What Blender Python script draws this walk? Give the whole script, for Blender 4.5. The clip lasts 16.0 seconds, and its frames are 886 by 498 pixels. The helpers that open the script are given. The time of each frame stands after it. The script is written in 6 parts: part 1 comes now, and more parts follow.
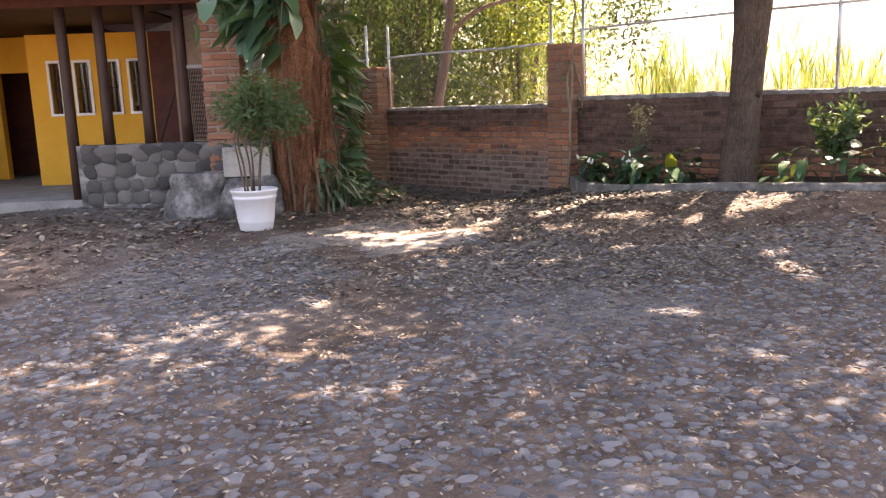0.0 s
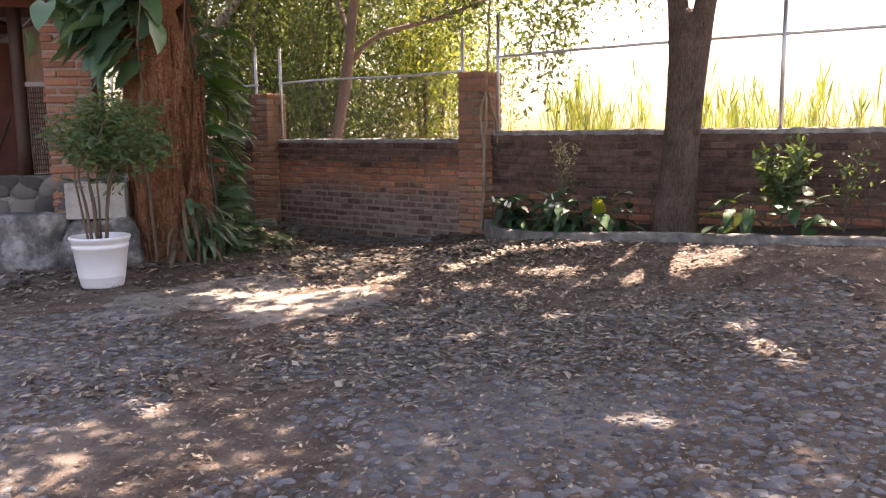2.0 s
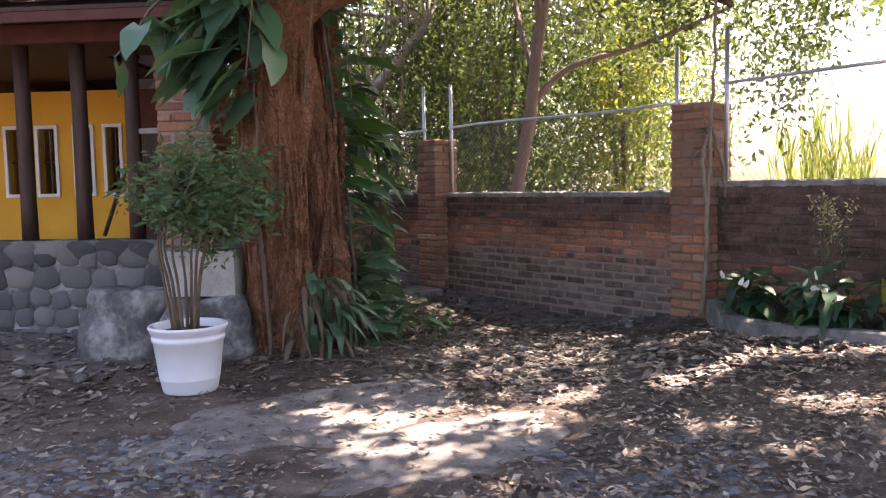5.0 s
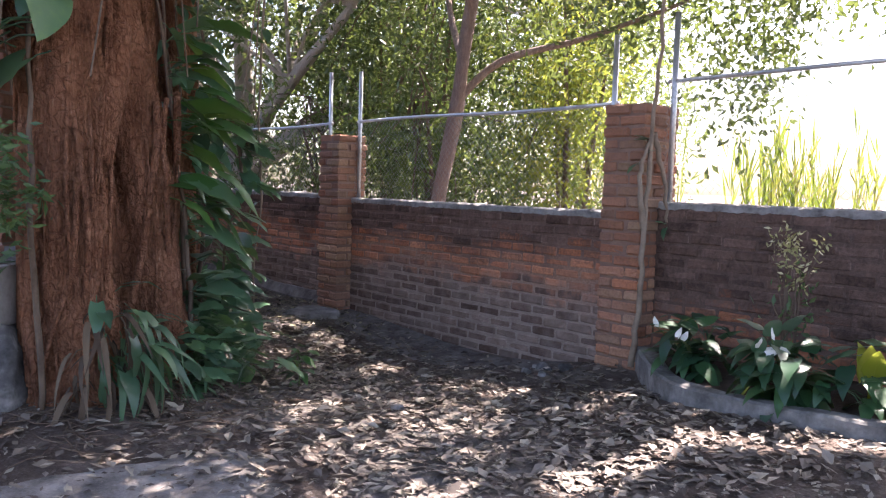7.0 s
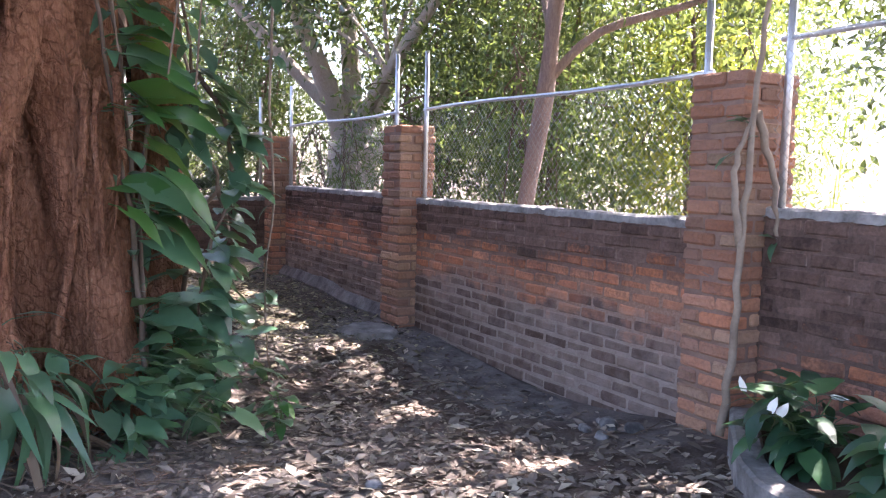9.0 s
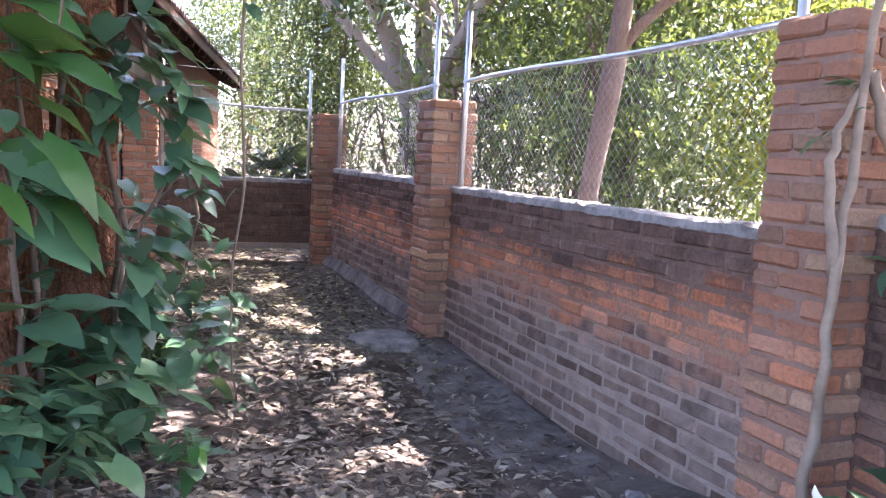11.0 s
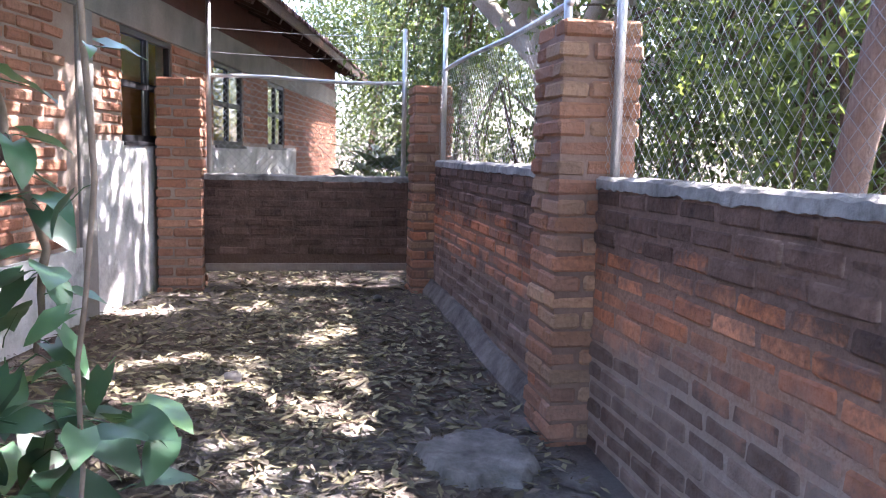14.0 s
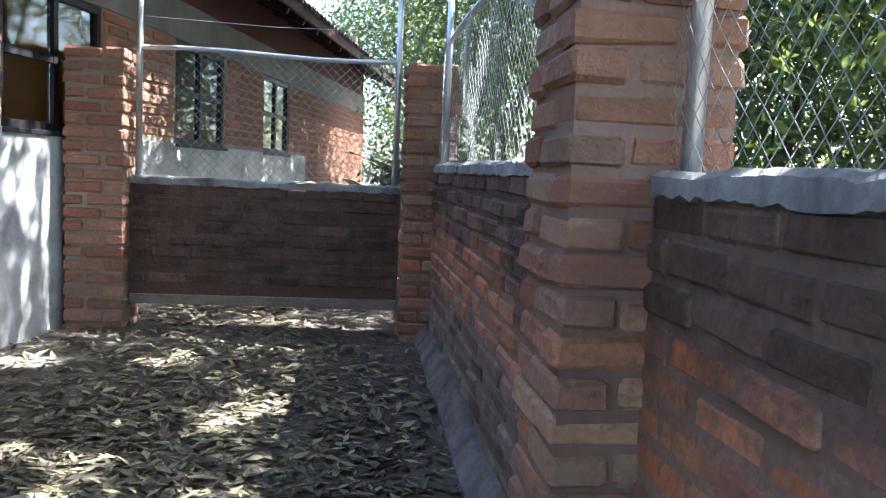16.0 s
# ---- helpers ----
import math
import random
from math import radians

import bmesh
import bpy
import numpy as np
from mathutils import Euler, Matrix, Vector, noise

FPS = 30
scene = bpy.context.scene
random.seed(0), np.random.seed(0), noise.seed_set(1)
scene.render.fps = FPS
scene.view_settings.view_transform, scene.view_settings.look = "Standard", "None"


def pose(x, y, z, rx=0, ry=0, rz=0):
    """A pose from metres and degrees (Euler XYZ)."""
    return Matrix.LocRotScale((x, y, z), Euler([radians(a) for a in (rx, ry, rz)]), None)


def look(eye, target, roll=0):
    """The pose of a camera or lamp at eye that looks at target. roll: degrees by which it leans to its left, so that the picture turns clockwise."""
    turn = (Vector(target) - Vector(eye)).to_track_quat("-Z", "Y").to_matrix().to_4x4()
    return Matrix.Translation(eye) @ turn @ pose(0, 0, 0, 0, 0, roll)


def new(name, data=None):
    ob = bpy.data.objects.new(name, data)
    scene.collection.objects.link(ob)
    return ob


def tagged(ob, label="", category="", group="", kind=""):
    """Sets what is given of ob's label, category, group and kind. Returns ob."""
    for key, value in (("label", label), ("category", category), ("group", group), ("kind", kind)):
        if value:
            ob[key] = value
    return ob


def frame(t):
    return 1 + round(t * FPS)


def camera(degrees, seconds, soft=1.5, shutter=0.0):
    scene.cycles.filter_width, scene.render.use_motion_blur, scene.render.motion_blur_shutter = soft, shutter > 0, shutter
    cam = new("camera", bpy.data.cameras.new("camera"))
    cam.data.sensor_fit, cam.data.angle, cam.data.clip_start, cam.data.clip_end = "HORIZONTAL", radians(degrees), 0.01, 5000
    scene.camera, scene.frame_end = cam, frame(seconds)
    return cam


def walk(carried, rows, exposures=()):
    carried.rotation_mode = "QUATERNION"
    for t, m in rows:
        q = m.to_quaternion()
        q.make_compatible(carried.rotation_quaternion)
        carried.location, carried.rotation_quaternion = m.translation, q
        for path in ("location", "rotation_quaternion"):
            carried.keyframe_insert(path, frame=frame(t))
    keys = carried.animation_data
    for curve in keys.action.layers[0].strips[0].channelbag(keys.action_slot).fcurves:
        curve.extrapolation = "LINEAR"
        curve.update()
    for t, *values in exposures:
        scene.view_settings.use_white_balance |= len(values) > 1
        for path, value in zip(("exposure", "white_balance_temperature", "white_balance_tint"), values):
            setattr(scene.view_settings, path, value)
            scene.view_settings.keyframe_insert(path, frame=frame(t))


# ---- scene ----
cam = camera(57.3, 16.0, soft=1.2)
METRES, EYE, TILT, LEAN, TURN = 12.48, 1.3, 0.0, 0.0, -44.2
ROWS = [
    (0.0, 0.0, 0.0, 0.0, -0.36, -10.41, 1.94),
    (0.5, -0.0045, 0.0219, 0.0001, -4.86, -10.76, 1.62),
    (1.0, -0.0038, 0.0469, 0.0008, -8.32, -11.65, 2.22),
    (1.5, 0.003, 0.0789, -0.0006, -6.76, -10.94, 1.19),
    (2.0, 0.0078, 0.1091, -0.0007, -6.98, -8.26, 0.64),
    (2.5, 0.0119, 0.1386, 0.0022, -5.6, -6.89, 0.78),
    (3.0, 0.0174, 0.1689, 0.0024, -2.64, -4.94, 0.87),
    (3.5, 0.0192, 0.1976, 0.0017, -1.17, -3.86, 0.99),
    (4.0, 0.0209, 0.2257, 0.0034, 0.88, -3.66, 1.24),
    (4.2, 0.0208, 0.2364, 0.0025, 2.92, -3.54, 1.36),
    (6.3, 0.0344, 0.3535, 0.0, 7.61, -5.49, 0.89),
    (6.5, 0.0401, 0.3665, 0.0013, 5.07, -4.77, -0.19),
    (7.0, 0.0561, 0.3981, 0.0044, 3.91, -4.45, -1.72),
    (7.5, 0.0721, 0.4318, 0.0055, 6.04, -5.36, -2.21),
    (8.0, 0.0842, 0.463, 0.007, 9.21, -4.97, -1.86),
    (8.5, 0.0975, 0.4898, 0.0074, 13.81, -4.79, -1.56),
    (9.0, 0.1078, 0.5127, 0.0088, 15.38, -5.17, -1.37),
    (9.2, 0.1105, 0.5212, 0.0075, 17.33, -4.96, -0.8),
    (11.3, 0.1148, 0.6354, 0.0076, 24.55, -7.25, -3.0),
    (11.5, 0.1064, 0.6489, 0.0078, 26.13, -7.95, -2.3),
    (12.0, 0.0952, 0.6803, 0.0041, 28.5, -7.5, -1.84),
    (12.5, 0.0823, 0.7168, 0.0026, 29.3, -7.58, -1.02),
    (13.0, 0.0693, 0.7532, 0.0013, 32.2, -7.89, -0.98),
    (13.5, 0.0551, 0.7874, -0.0014, 32.08, -7.99, -1.21),
    (14.0, 0.043, 0.8188, -0.0018, 33.76, -6.58, -1.34),
    (14.5, 0.0301, 0.8514, -0.0051, 33.52, -7.06, -1.69),
    (15.0, 0.0164, 0.8869, -0.005, 33.97, -6.38, -1.75),
    (15.5, 0.0029, 0.9214, -0.0035, 36.85, -5.23, -2.39),
    (16.0, -0.0141, 0.9554, -0.0098, 37.77, -5.3, -2.6),
]
walk(cam, [(t, pose(0, 0, EYE, TILT, LEAN, TURN) @ pose(METRES * x, METRES * y, METRES * z, 90 + pitch, roll, yaw)) for t, x, y, z, yaw, pitch, roll in ROWS], exposures=[(0.0, 2.87, 8300, 27), (1.0, 2.8, 8600, 27), (2.5, 2.55, 8000, 29), (4.0, 2.58, 7550, 28), (7.0, 2.8, 6450, 26), (9.0, 3.5, 6250, 28), (12.0, 3.95, 6050, 30), (14.0, 3.73, 5900, 25), (15.0, 3.46, 5800, 17), (16.0, 3.4, 5550, 8)])

# ---- light ----
SUN_DIR = Vector((0.56, 0.10, 0.82)).normalized()
world = bpy.data.worlds.new("sky")
scene.world = world
world.use_nodes = True
wn = world.node_tree
sky = wn.nodes.new("ShaderNodeTexSky")
sky.sky_type, sky.sun_disc = "NISHITA", False
sky.sun_elevation = math.asin(SUN_DIR.z)
sky.sun_rotation = math.atan2(SUN_DIR.x, SUN_DIR.y)
sky.dust_density = 3.0
wn.nodes["Background"].inputs["Strength"].default_value = 0.11
wn.links.new(sky.outputs[0], wn.nodes["Background"].inputs["Color"])
sun = new("sun", bpy.data.lights.new("sun", "SUN"))
sun.data.energy, sun.data.angle, sun.data.color = 5.0, radians(0.55), (1.0, 0.94, 0.84)
sun.matrix_world = look((30 * SUN_DIR.x, 30 * SUN_DIR.y, 30 * SUN_DIR.z), (0, 0, 0))


# ---- materials ----
def nodes_of(name, rough=0.8, metal=0.0, spec=0.3):
    m = bpy.data.materials.new(name)
    m.use_nodes = True
    b = m.node_tree.nodes["Principled BSDF"]
    b.inputs["Roughness"].default_value = rough
    b.inputs["Metallic"].default_value = metal
    b.inputs["Specular IOR Level"].default_value = spec
    return m, m.node_tree, b


def nd(nt, kind, **inputs):
    n = nt.nodes.new(kind)
    for k, v in inputs.items():
        n.inputs[k.replace("_", " ")].default_value = v
    return n


def ramp(nt, source, stops):
    r = nt.nodes.new("ShaderNodeValToRGB")
    e = r.color_ramp.elements
    while len(e) < len(stops):
        e.new(0.5)
    for el, (p, c) in zip(e, stops):
        el.position, el.color = p, (*c, 1.0) if len(c) == 3 else c
    nt.links.new(source, r.inputs[0])
    return r.outputs[0]


def grey(v):
    return (v, v, v)


def coords(nt, stretch=(1, 1, 1), space="Object"):
    t = nt.nodes.new("ShaderNodeTexCoord")
    if stretch == (1, 1, 1):
        return t.outputs[space]
    mp = nt.nodes.new("ShaderNodeMapping")
    mp.inputs["Scale"].default_value = stretch
    nt.links.new(t.outputs[space], mp.inputs[0])
    return mp.outputs[0]


def world_pos(nt):
    return nt.nodes.new("ShaderNodeNewGeometry").outputs["Position"]


def noise_of(nt, vec, scale, detail=4.0, rough=0.55):
    n = nd(nt, "ShaderNodeTexNoise", Scale=scale, Detail=detail, Roughness=rough)
    nt.links.new(vec, n.inputs["Vector"])
    return n.outputs[0]


def mix(nt, fac, a, b, mode="MIX"):
    m = nt.nodes.new("ShaderNodeMix")
    m.data_type, m.blend_type = "RGBA", mode
    for sock, val in ((m.inputs[0], fac), (m.inputs[6], a), (m.inputs[7], b)):
        if hasattr(val, "links"):
            nt.links.new(val, sock)
        elif isinstance(val, tuple):
            sock.default_value = (*val, 1.0)
        else:
            sock.default_value = val
    return m.outputs[2]


def math_of(nt, op, a, b=0.0):
    m = nt.nodes.new("ShaderNodeMath")
    m.operation = op
    for sock, val in zip(m.inputs, (a, b)):
        if hasattr(val, "links"):
            nt.links.new(val, sock)
        else:
            sock.default_value = val
    return m.outputs[0]


def bump(nt, b, height, strength=0.4, distance=0.01):
    n = nt.nodes.new("ShaderNodeBump")
    n.inputs["Strength"].default_value, n.inputs["Distance"].default_value = strength, distance
    nt.links.new(height, n.inputs["Height"])
    nt.links.new(n.outputs[0], b.inputs["Normal"])


def plain(name, stops, scale=6.0, rough=0.8, metal=0.0, bump_scale=60.0, bump_strength=0.3, stretch=(1, 1, 1), spec=0.3, space="world", per=None):
    """Two scales of noise drive the colour; per: vary also by 'object' or 'island'."""
    m, nt, b = nodes_of(name, rough, metal, spec)
    if space == "world" and stretch == (1, 1, 1):
        vec = world_pos(nt)
    else:
        vec = coords(nt, stretch)
    big, fine = noise_of(nt, vec, scale), noise_of(nt, vec, bump_scale, 6.0, 0.65)
    f = math_of(nt, "ADD", math_of(nt, "MULTIPLY", big, 0.7), math_of(nt, "MULTIPLY", fine, 0.3))
    if per:
        r = nt.nodes.new("ShaderNodeObjectInfo").outputs["Random"] if per == "object" else nt.nodes.new("ShaderNodeNewGeometry").outputs["Random Per Island"]
        f = math_of(nt, "ADD", math_of(nt, "MULTIPLY", f, 0.4), math_of(nt, "MULTIPLY", r, 0.6))
    nt.links.new(ramp(nt, f, stops), b.inputs["Base Color"])
    bump(nt, b, fine, bump_strength)
    return m


def brick_material(name, dark, pale, clean, shift=0.0, rim=0.0, salts=((0.080, 0.064, 0.055), (0.26, 0.212, 0.182))):
    """Fired brick; z bands of black mould above, clean orange between, pale salts below, with ragged edges."""
    m, nt, b = nodes_of(name, 0.9, 0.0, 0.15)
    r = nt.nodes.new("ShaderNodeObjectInfo").outputs["Random"]
    pos = world_pos(nt)
    col = ramp(nt, r, [(0.0, clean[0]), (0.3, clean[1]), (0.55, clean[2]), (0.8, clean[3]), (1.0, clean[0])])
    fine, big = noise_of(nt, pos, 45.0, 6.0, 0.65), noise_of(nt, pos, 2.2, 3.0)
    mid = noise_of(nt, pos, 9.0, 4.0)
    col = mix(nt, ramp(nt, fine, [(0.42, grey(0.0)), (0.75, grey(0.55))]), col, (0.13, 0.075, 0.055), "MIX")
    sep = nt.nodes.new("ShaderNodeSeparateXYZ")
    nt.links.new(pos, sep.inputs[0])
    zz = math_of(nt, "ADD", math_of(nt, "ADD", sep.outputs[2], shift), math_of(nt, "MULTIPLY", math_of(nt, "SUBTRACT", big, 0.5), 0.5))
    zz = math_of(nt, "ADD", zz, math_of(nt, "MULTIPLY", math_of(nt, "SUBTRACT", r, 0.5), 0.13))
    zz = math_of(nt, "ADD", zz, math_of(nt, "MULTIPLY", math_of(nt, "SUBTRACT", mid, 0.5), 0.30))
    zz = math_of(nt, "ADD", zz, math_of(nt, "MULTIPLY", math_of(nt, "SUBTRACT", fine, 0.5), 0.25))
    soot = ramp(nt, math_of(nt, "MULTIPLY", zz, 0.5), [(0.36, grey(0.0)), (0.46, grey(dark))])
    salt = ramp(nt, math_of(nt, "MULTIPLY", zz, 0.5), [(0.25, grey(pale)), (0.345, grey(0.0))])
    vary = math_of(nt, "ADD", math_of(nt, "MULTIPLY", math_of(nt, "FRACT", math_of(nt, "MULTIPLY", r, 7.7)), 0.3), math_of(nt, "MULTIPLY", mid, 0.7))
    grain = math_of(nt, "ADD", math_of(nt, "MULTIPLY", vary, 0.6), math_of(nt, "MULTIPLY", fine, 0.4))
    col = mix(nt, soot, col, mix(nt, ramp(nt, grain, [(0.34, grey(0.0)), (0.66, grey(1.0))]), (0.038, 0.029, 0.025), (0.185, 0.120, 0.094)))
    col = mix(nt, salt, col, mix(nt, ramp(nt, vary, [(0.30, grey(0.0)), (0.72, grey(1.0))]), *salts))
    if rim:
        local = nt.nodes.new("ShaderNodeSeparateXYZ")
        nt.links.new(coords(nt), local.inputs[0])
        ex = math_of(nt, "MULTIPLY", math_of(nt, "ABSOLUTE", local.outputs[0]), 1.0 / 0.119)
        ez = math_of(nt, "MULTIPLY", math_of(nt, "ABSOLUTE", local.outputs[2]), 1.0 / 0.0355)
        worn = math_of(nt, "ADD", math_of(nt, "MAXIMUM", math_of(nt, "POWER", ex, 7.0), math_of(nt, "POWER", ez, 2.4)), math_of(nt, "SUBTRACT", mid, 0.75))
        col = mix(nt, ramp(nt, worn, [(0.42, grey(0.0)), (0.95, grey(rim))]), col, (0.40, 0.29, 0.225))
    tone = ramp(nt, math_of(nt, "FRACT", math_of(nt, "MULTIPLY", r, 17.3)), [(0.0, grey(0.82)), (0.5, grey(1.0)), (1.0, grey(1.2))])
    col = mix(nt, 1.0, col, tone, "MULTIPLY")
    nt.links.new(col, b.inputs["Base Color"])
    bump(nt, b, math_of(nt, "ADD", fine, math_of(nt, "MULTIPLY", mid, 1.2)), 1.0, 0.014)
    return m


RED = [(0.56, 0.205, 0.095), (0.46, 0.180, 0.098), (0.57, 0.250, 0.135), (0.47, 0.215, 0.130)]
BROWN = [(0.54, 0.250, 0.140), (0.42, 0.225, 0.150), (0.54, 0.350, 0.215), (0.50, 0.205, 0.110)]
BRIGHT = [(0.40, 0.180, 0.110), (0.32, 0.150, 0.095), (0.43, 0.235, 0.155), (0.36, 0.190, 0.130)]
M_BRICK = brick_material("wall_brick", 0.95, 0.9, RED, 0.0, 0.5)
M_BRICK_SOOTY = brick_material("sooty_brick", 0.95, 0.6, [(c[0] * 0.8, c[1] * 0.84, c[2] * 0.9) for c in RED], 0.32, 0.4)
M_MORTAR = brick_material("stained_mortar", 0.85, 0.75, [(0.30, 0.18, 0.125)] * 4, salts=((0.21, 0.175, 0.15), (0.36, 0.31, 0.27)))
# RED scaled down, with the dark band lowered over most of the height
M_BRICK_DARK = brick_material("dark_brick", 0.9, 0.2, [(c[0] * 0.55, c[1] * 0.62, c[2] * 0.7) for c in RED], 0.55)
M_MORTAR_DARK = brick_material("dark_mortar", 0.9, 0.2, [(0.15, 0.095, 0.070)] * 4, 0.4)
M_MORTAR_PIER = plain("brown_mortar", [(0.3, (0.17, 0.105, 0.078)), (0.7, (0.29, 0.19, 0.145))], 6.0, 0.95, bump_strength=0.6)
M_BRICK_PIER = brick_material("pier_brick", 0.5, 0.3, BROWN)
M_BRICK_CLEAN = brick_material("orange_brick", 0.15, 0.25, BRIGHT)
M_MORTAR_PALE = plain("pale_mortar", [(0.3, (0.22, 0.16, 0.13)), (0.7, (0.34, 0.27, 0.22))], 5.0, 0.95)
M_COPING = plain("weathered_coping", [(0.32, (0.085, 0.078, 0.072)), (0.48, (0.22, 0.21, 0.197)), (0.70, (0.38, 0.365, 0.345))], 7.0, 0.95, bump_scale=34, bump_strength=1.0)
M_CEMENT = plain("cement", [(0.25, (0.16, 0.15, 0.14)), (0.5, (0.27, 0.26, 0.245)), (0.75, (0.38, 0.37, 0.35))], 3.0, 0.92, bump_scale=40, bump_strength=1.0)
M_KERB = plain("kerb_concrete", [(0.34, (0.10, 0.094, 0.086)), (0.52, (0.20, 0.188, 0.174)), (0.68, (0.33, 0.315, 0.29))], 7.0, 0.95, bump_scale=30, bump_strength=0.9)
M_PLASTER = plain("whitewash", [(0.30, (0.20, 0.20, 0.195)), (0.48, (0.44, 0.44, 0.43)), (0.7, (0.62, 0.61, 0.60))], 3.2, 0.9, bump_scale=25, bump_strength=0.4)
M_PLANTER = plain("pale_planter_concrete", [(0.3, (0.26, 0.245, 0.22)), (0.55, (0.42, 0.40, 0.365)), (0.75, (0.52, 0.50, 0.46))], 5.0, 0.92, bump_scale=40, bump_strength=0.6)
M_BEAM = plain("ring_beam_concrete", [(0.3, (0.15, 0.142, 0.13)), (0.7, (0.27, 0.255, 0.235))], 3.0, 0.92)
M_YELLOW = plain("yellow_limewash", [(0.3, (0.66, 0.32, 0.035)), (0.7, (0.76, 0.41, 0.06))], 2.5, 0.9)
M_WHITE = plain("white_paint", [(0.3, (0.66, 0.65, 0.63)), (0.7, (0.78, 0.77, 0.75))], 4.0, 0.7)
M_PLASTIC = plain("white_plastic", [(0.3, (0.70, 0.69, 0.70)), (0.7, (0.80, 0.79, 0.80))], 3.0, 0.42, bump_scale=12, bump_strength=0.04, spec=0.5)
M_WOOD = plain("dark_wood", [(0.3, (0.028, 0.014, 0.010)), (0.7, (0.075, 0.040, 0.028))], 3.0, 0.6, bump_scale=30, stretch=(6, 6, 0.6), bump_strength=0.4)
M_REDWOOD = plain("red_stained_wood", [(0.3, (0.055, 0.016, 0.012)), (0.7, (0.12, 0.035, 0.025))], 3.0, 0.65, bump_scale=30, stretch=(2, 2, 2))
M_ROOF = plain("roof_tile", [(0.3, (0.14, 0.085, 0.075)), (0.7, (0.27, 0.19, 0.17))], 3.0, 0.9, bump_scale=20, per="island")
M_STEEL = plain("galvanised_steel", [(0.3, (0.42, 0.43, 0.44)), (0.7, (0.62, 0.63, 0.64))], 8.0, 0.42, 0.85, bump_strength=0.08)
M_WIRE = plain("galvanised_wire", [(0.3, (0.26, 0.27, 0.28)), (0.7, (0.42, 0.43, 0.44))], 8.0, 0.5, 0.6, bump_strength=0.05)
M_BLACK = plain("black_steel", [(0.3, (0.010, 0.010, 0.012)), (0.7, (0.022, 0.022, 0.025))], 6.0, 0.45, 0.2, bump_strength=0.1)
M_STONE = plain("field_stone", [(0.25, (0.060, 0.056, 0.054)), (0.5, (0.115, 0.106, 0.10)), (0.8, (0.19, 0.175, 0.16))], 7.0, 0.9, bump_scale=35, bump_strength=0.6, per="object")
M_ROCK = plain("boulder_cement", [(0.36, (0.040, 0.038, 0.037)), (0.5, (0.125, 0.118, 0.112)), (0.64, (0.34, 0.32, 0.30))], 4.2, 0.9, bump_scale=18, bump_strength=0.6)
M_COBBLE = plain("cobble_stone", [(0.2, (0.074, 0.076, 0.082)), (0.5, (0.125, 0.128, 0.138)), (0.85, (0.20, 0.20, 0.205))], 14.0, 0.85, bump_scale=90, bump_strength=0.8, per="object")
M_COBBLES = plain("cobble_stones", [(0.2, (0.074, 0.076, 0.082)), (0.5, (0.125, 0.128, 0.138)), (0.85, (0.20, 0.20, 0.205))], 14.0, 0.85, bump_scale=90, bump_strength=0.8, per="island")
M_APRON = plain("dusty_cement", [(0.36, (0.065, 0.054, 0.047)), (0.5, (0.13, 0.114, 0.102)), (0.64, (0.21, 0.188, 0.170))], 6.0, 0.95, bump_scale=50, bump_strength=0.6)
M_DUST = plain("dusty_earth", [(0.36, (0.10, 0.086, 0.076)), (0.5, (0.19, 0.170, 0.152)), (0.64, (0.30, 0.275, 0.25))], 5.0, 0.95, bump_scale=70, bump_strength=0.7)
M_SOIL = plain("potting_soil", [(0.3, (0.035, 0.024, 0.017)), (0.7, (0.085, 0.06, 0.045))], 20.0, 0.95, bump_scale=80, bump_strength=0.8)


def ground_material():
    m, nt, b = nodes_of("packed_earth", 0.95, 0.0, 0.15)
    pos = world_pos(nt)
    big, mid, fine = noise_of(nt, pos, 0.55, 3.0), noise_of(nt, pos, 4.0, 5.0), noise_of(nt, pos, 60.0, 6.0, 0.7)
    f = math_of(nt, "ADD", math_of(nt, "MULTIPLY", mid, 0.6), math_of(nt, "MULTIPLY", fine, 0.4))
    brown = ramp(nt, f, [(0.34, (0.060, 0.044, 0.036)), (0.5, (0.118, 0.090, 0.074)), (0.66, (0.215, 0.170, 0.140))])
    pale = ramp(nt, f, [(0.3, (0.14, 0.128, 0.12)), (0.7, (0.27, 0.25, 0.235))])
    nt.links.new(mix(nt, ramp(nt, big, [(0.50, grey(0)), (0.66, grey(0.8))]), brown, pale), b.inputs["Base Color"])
    bump(nt, b, math_of(nt, "ADD", fine, mid), 0.9, 0.02)
    return m


def leaf_material(name, stops, rough=0.4, trans=0.35, per="island"):
    m, nt, b = nodes_of(name, rough, 0.0, 0.45)
    r = nt.nodes.new("ShaderNodeNewGeometry").outputs["Random Per Island"] if per == "island" else nt.nodes.new("ShaderNodeObjectInfo").outputs["Random"]
    n = noise_of(nt, world_pos(nt), 25.0, 3.0)
    col = ramp(nt, math_of(nt, "ADD", math_of(nt, "MULTIPLY", r, 0.75), math_of(nt, "MULTIPLY", n, 0.25)), stops)
    nt.links.new(col, b.inputs["Base Color"])
    if trans:
        t = nt.nodes.new("ShaderNodeBsdfTranslucent")
        nt.links.new(mix(nt, 0.30, col, (0.50, 0.60, 0.10), "MIX"), t.inputs[0])
        s = nt.nodes.new("ShaderNodeMixShader")
        s.inputs[0].default_value = trans
        nt.links.new(b.outputs[0], s.inputs[1])
        nt.links.new(t.outputs[0], s.inputs[2])
        nt.links.new(s.outputs[0], nt.nodes["Material Output"].inputs[0])
    return m


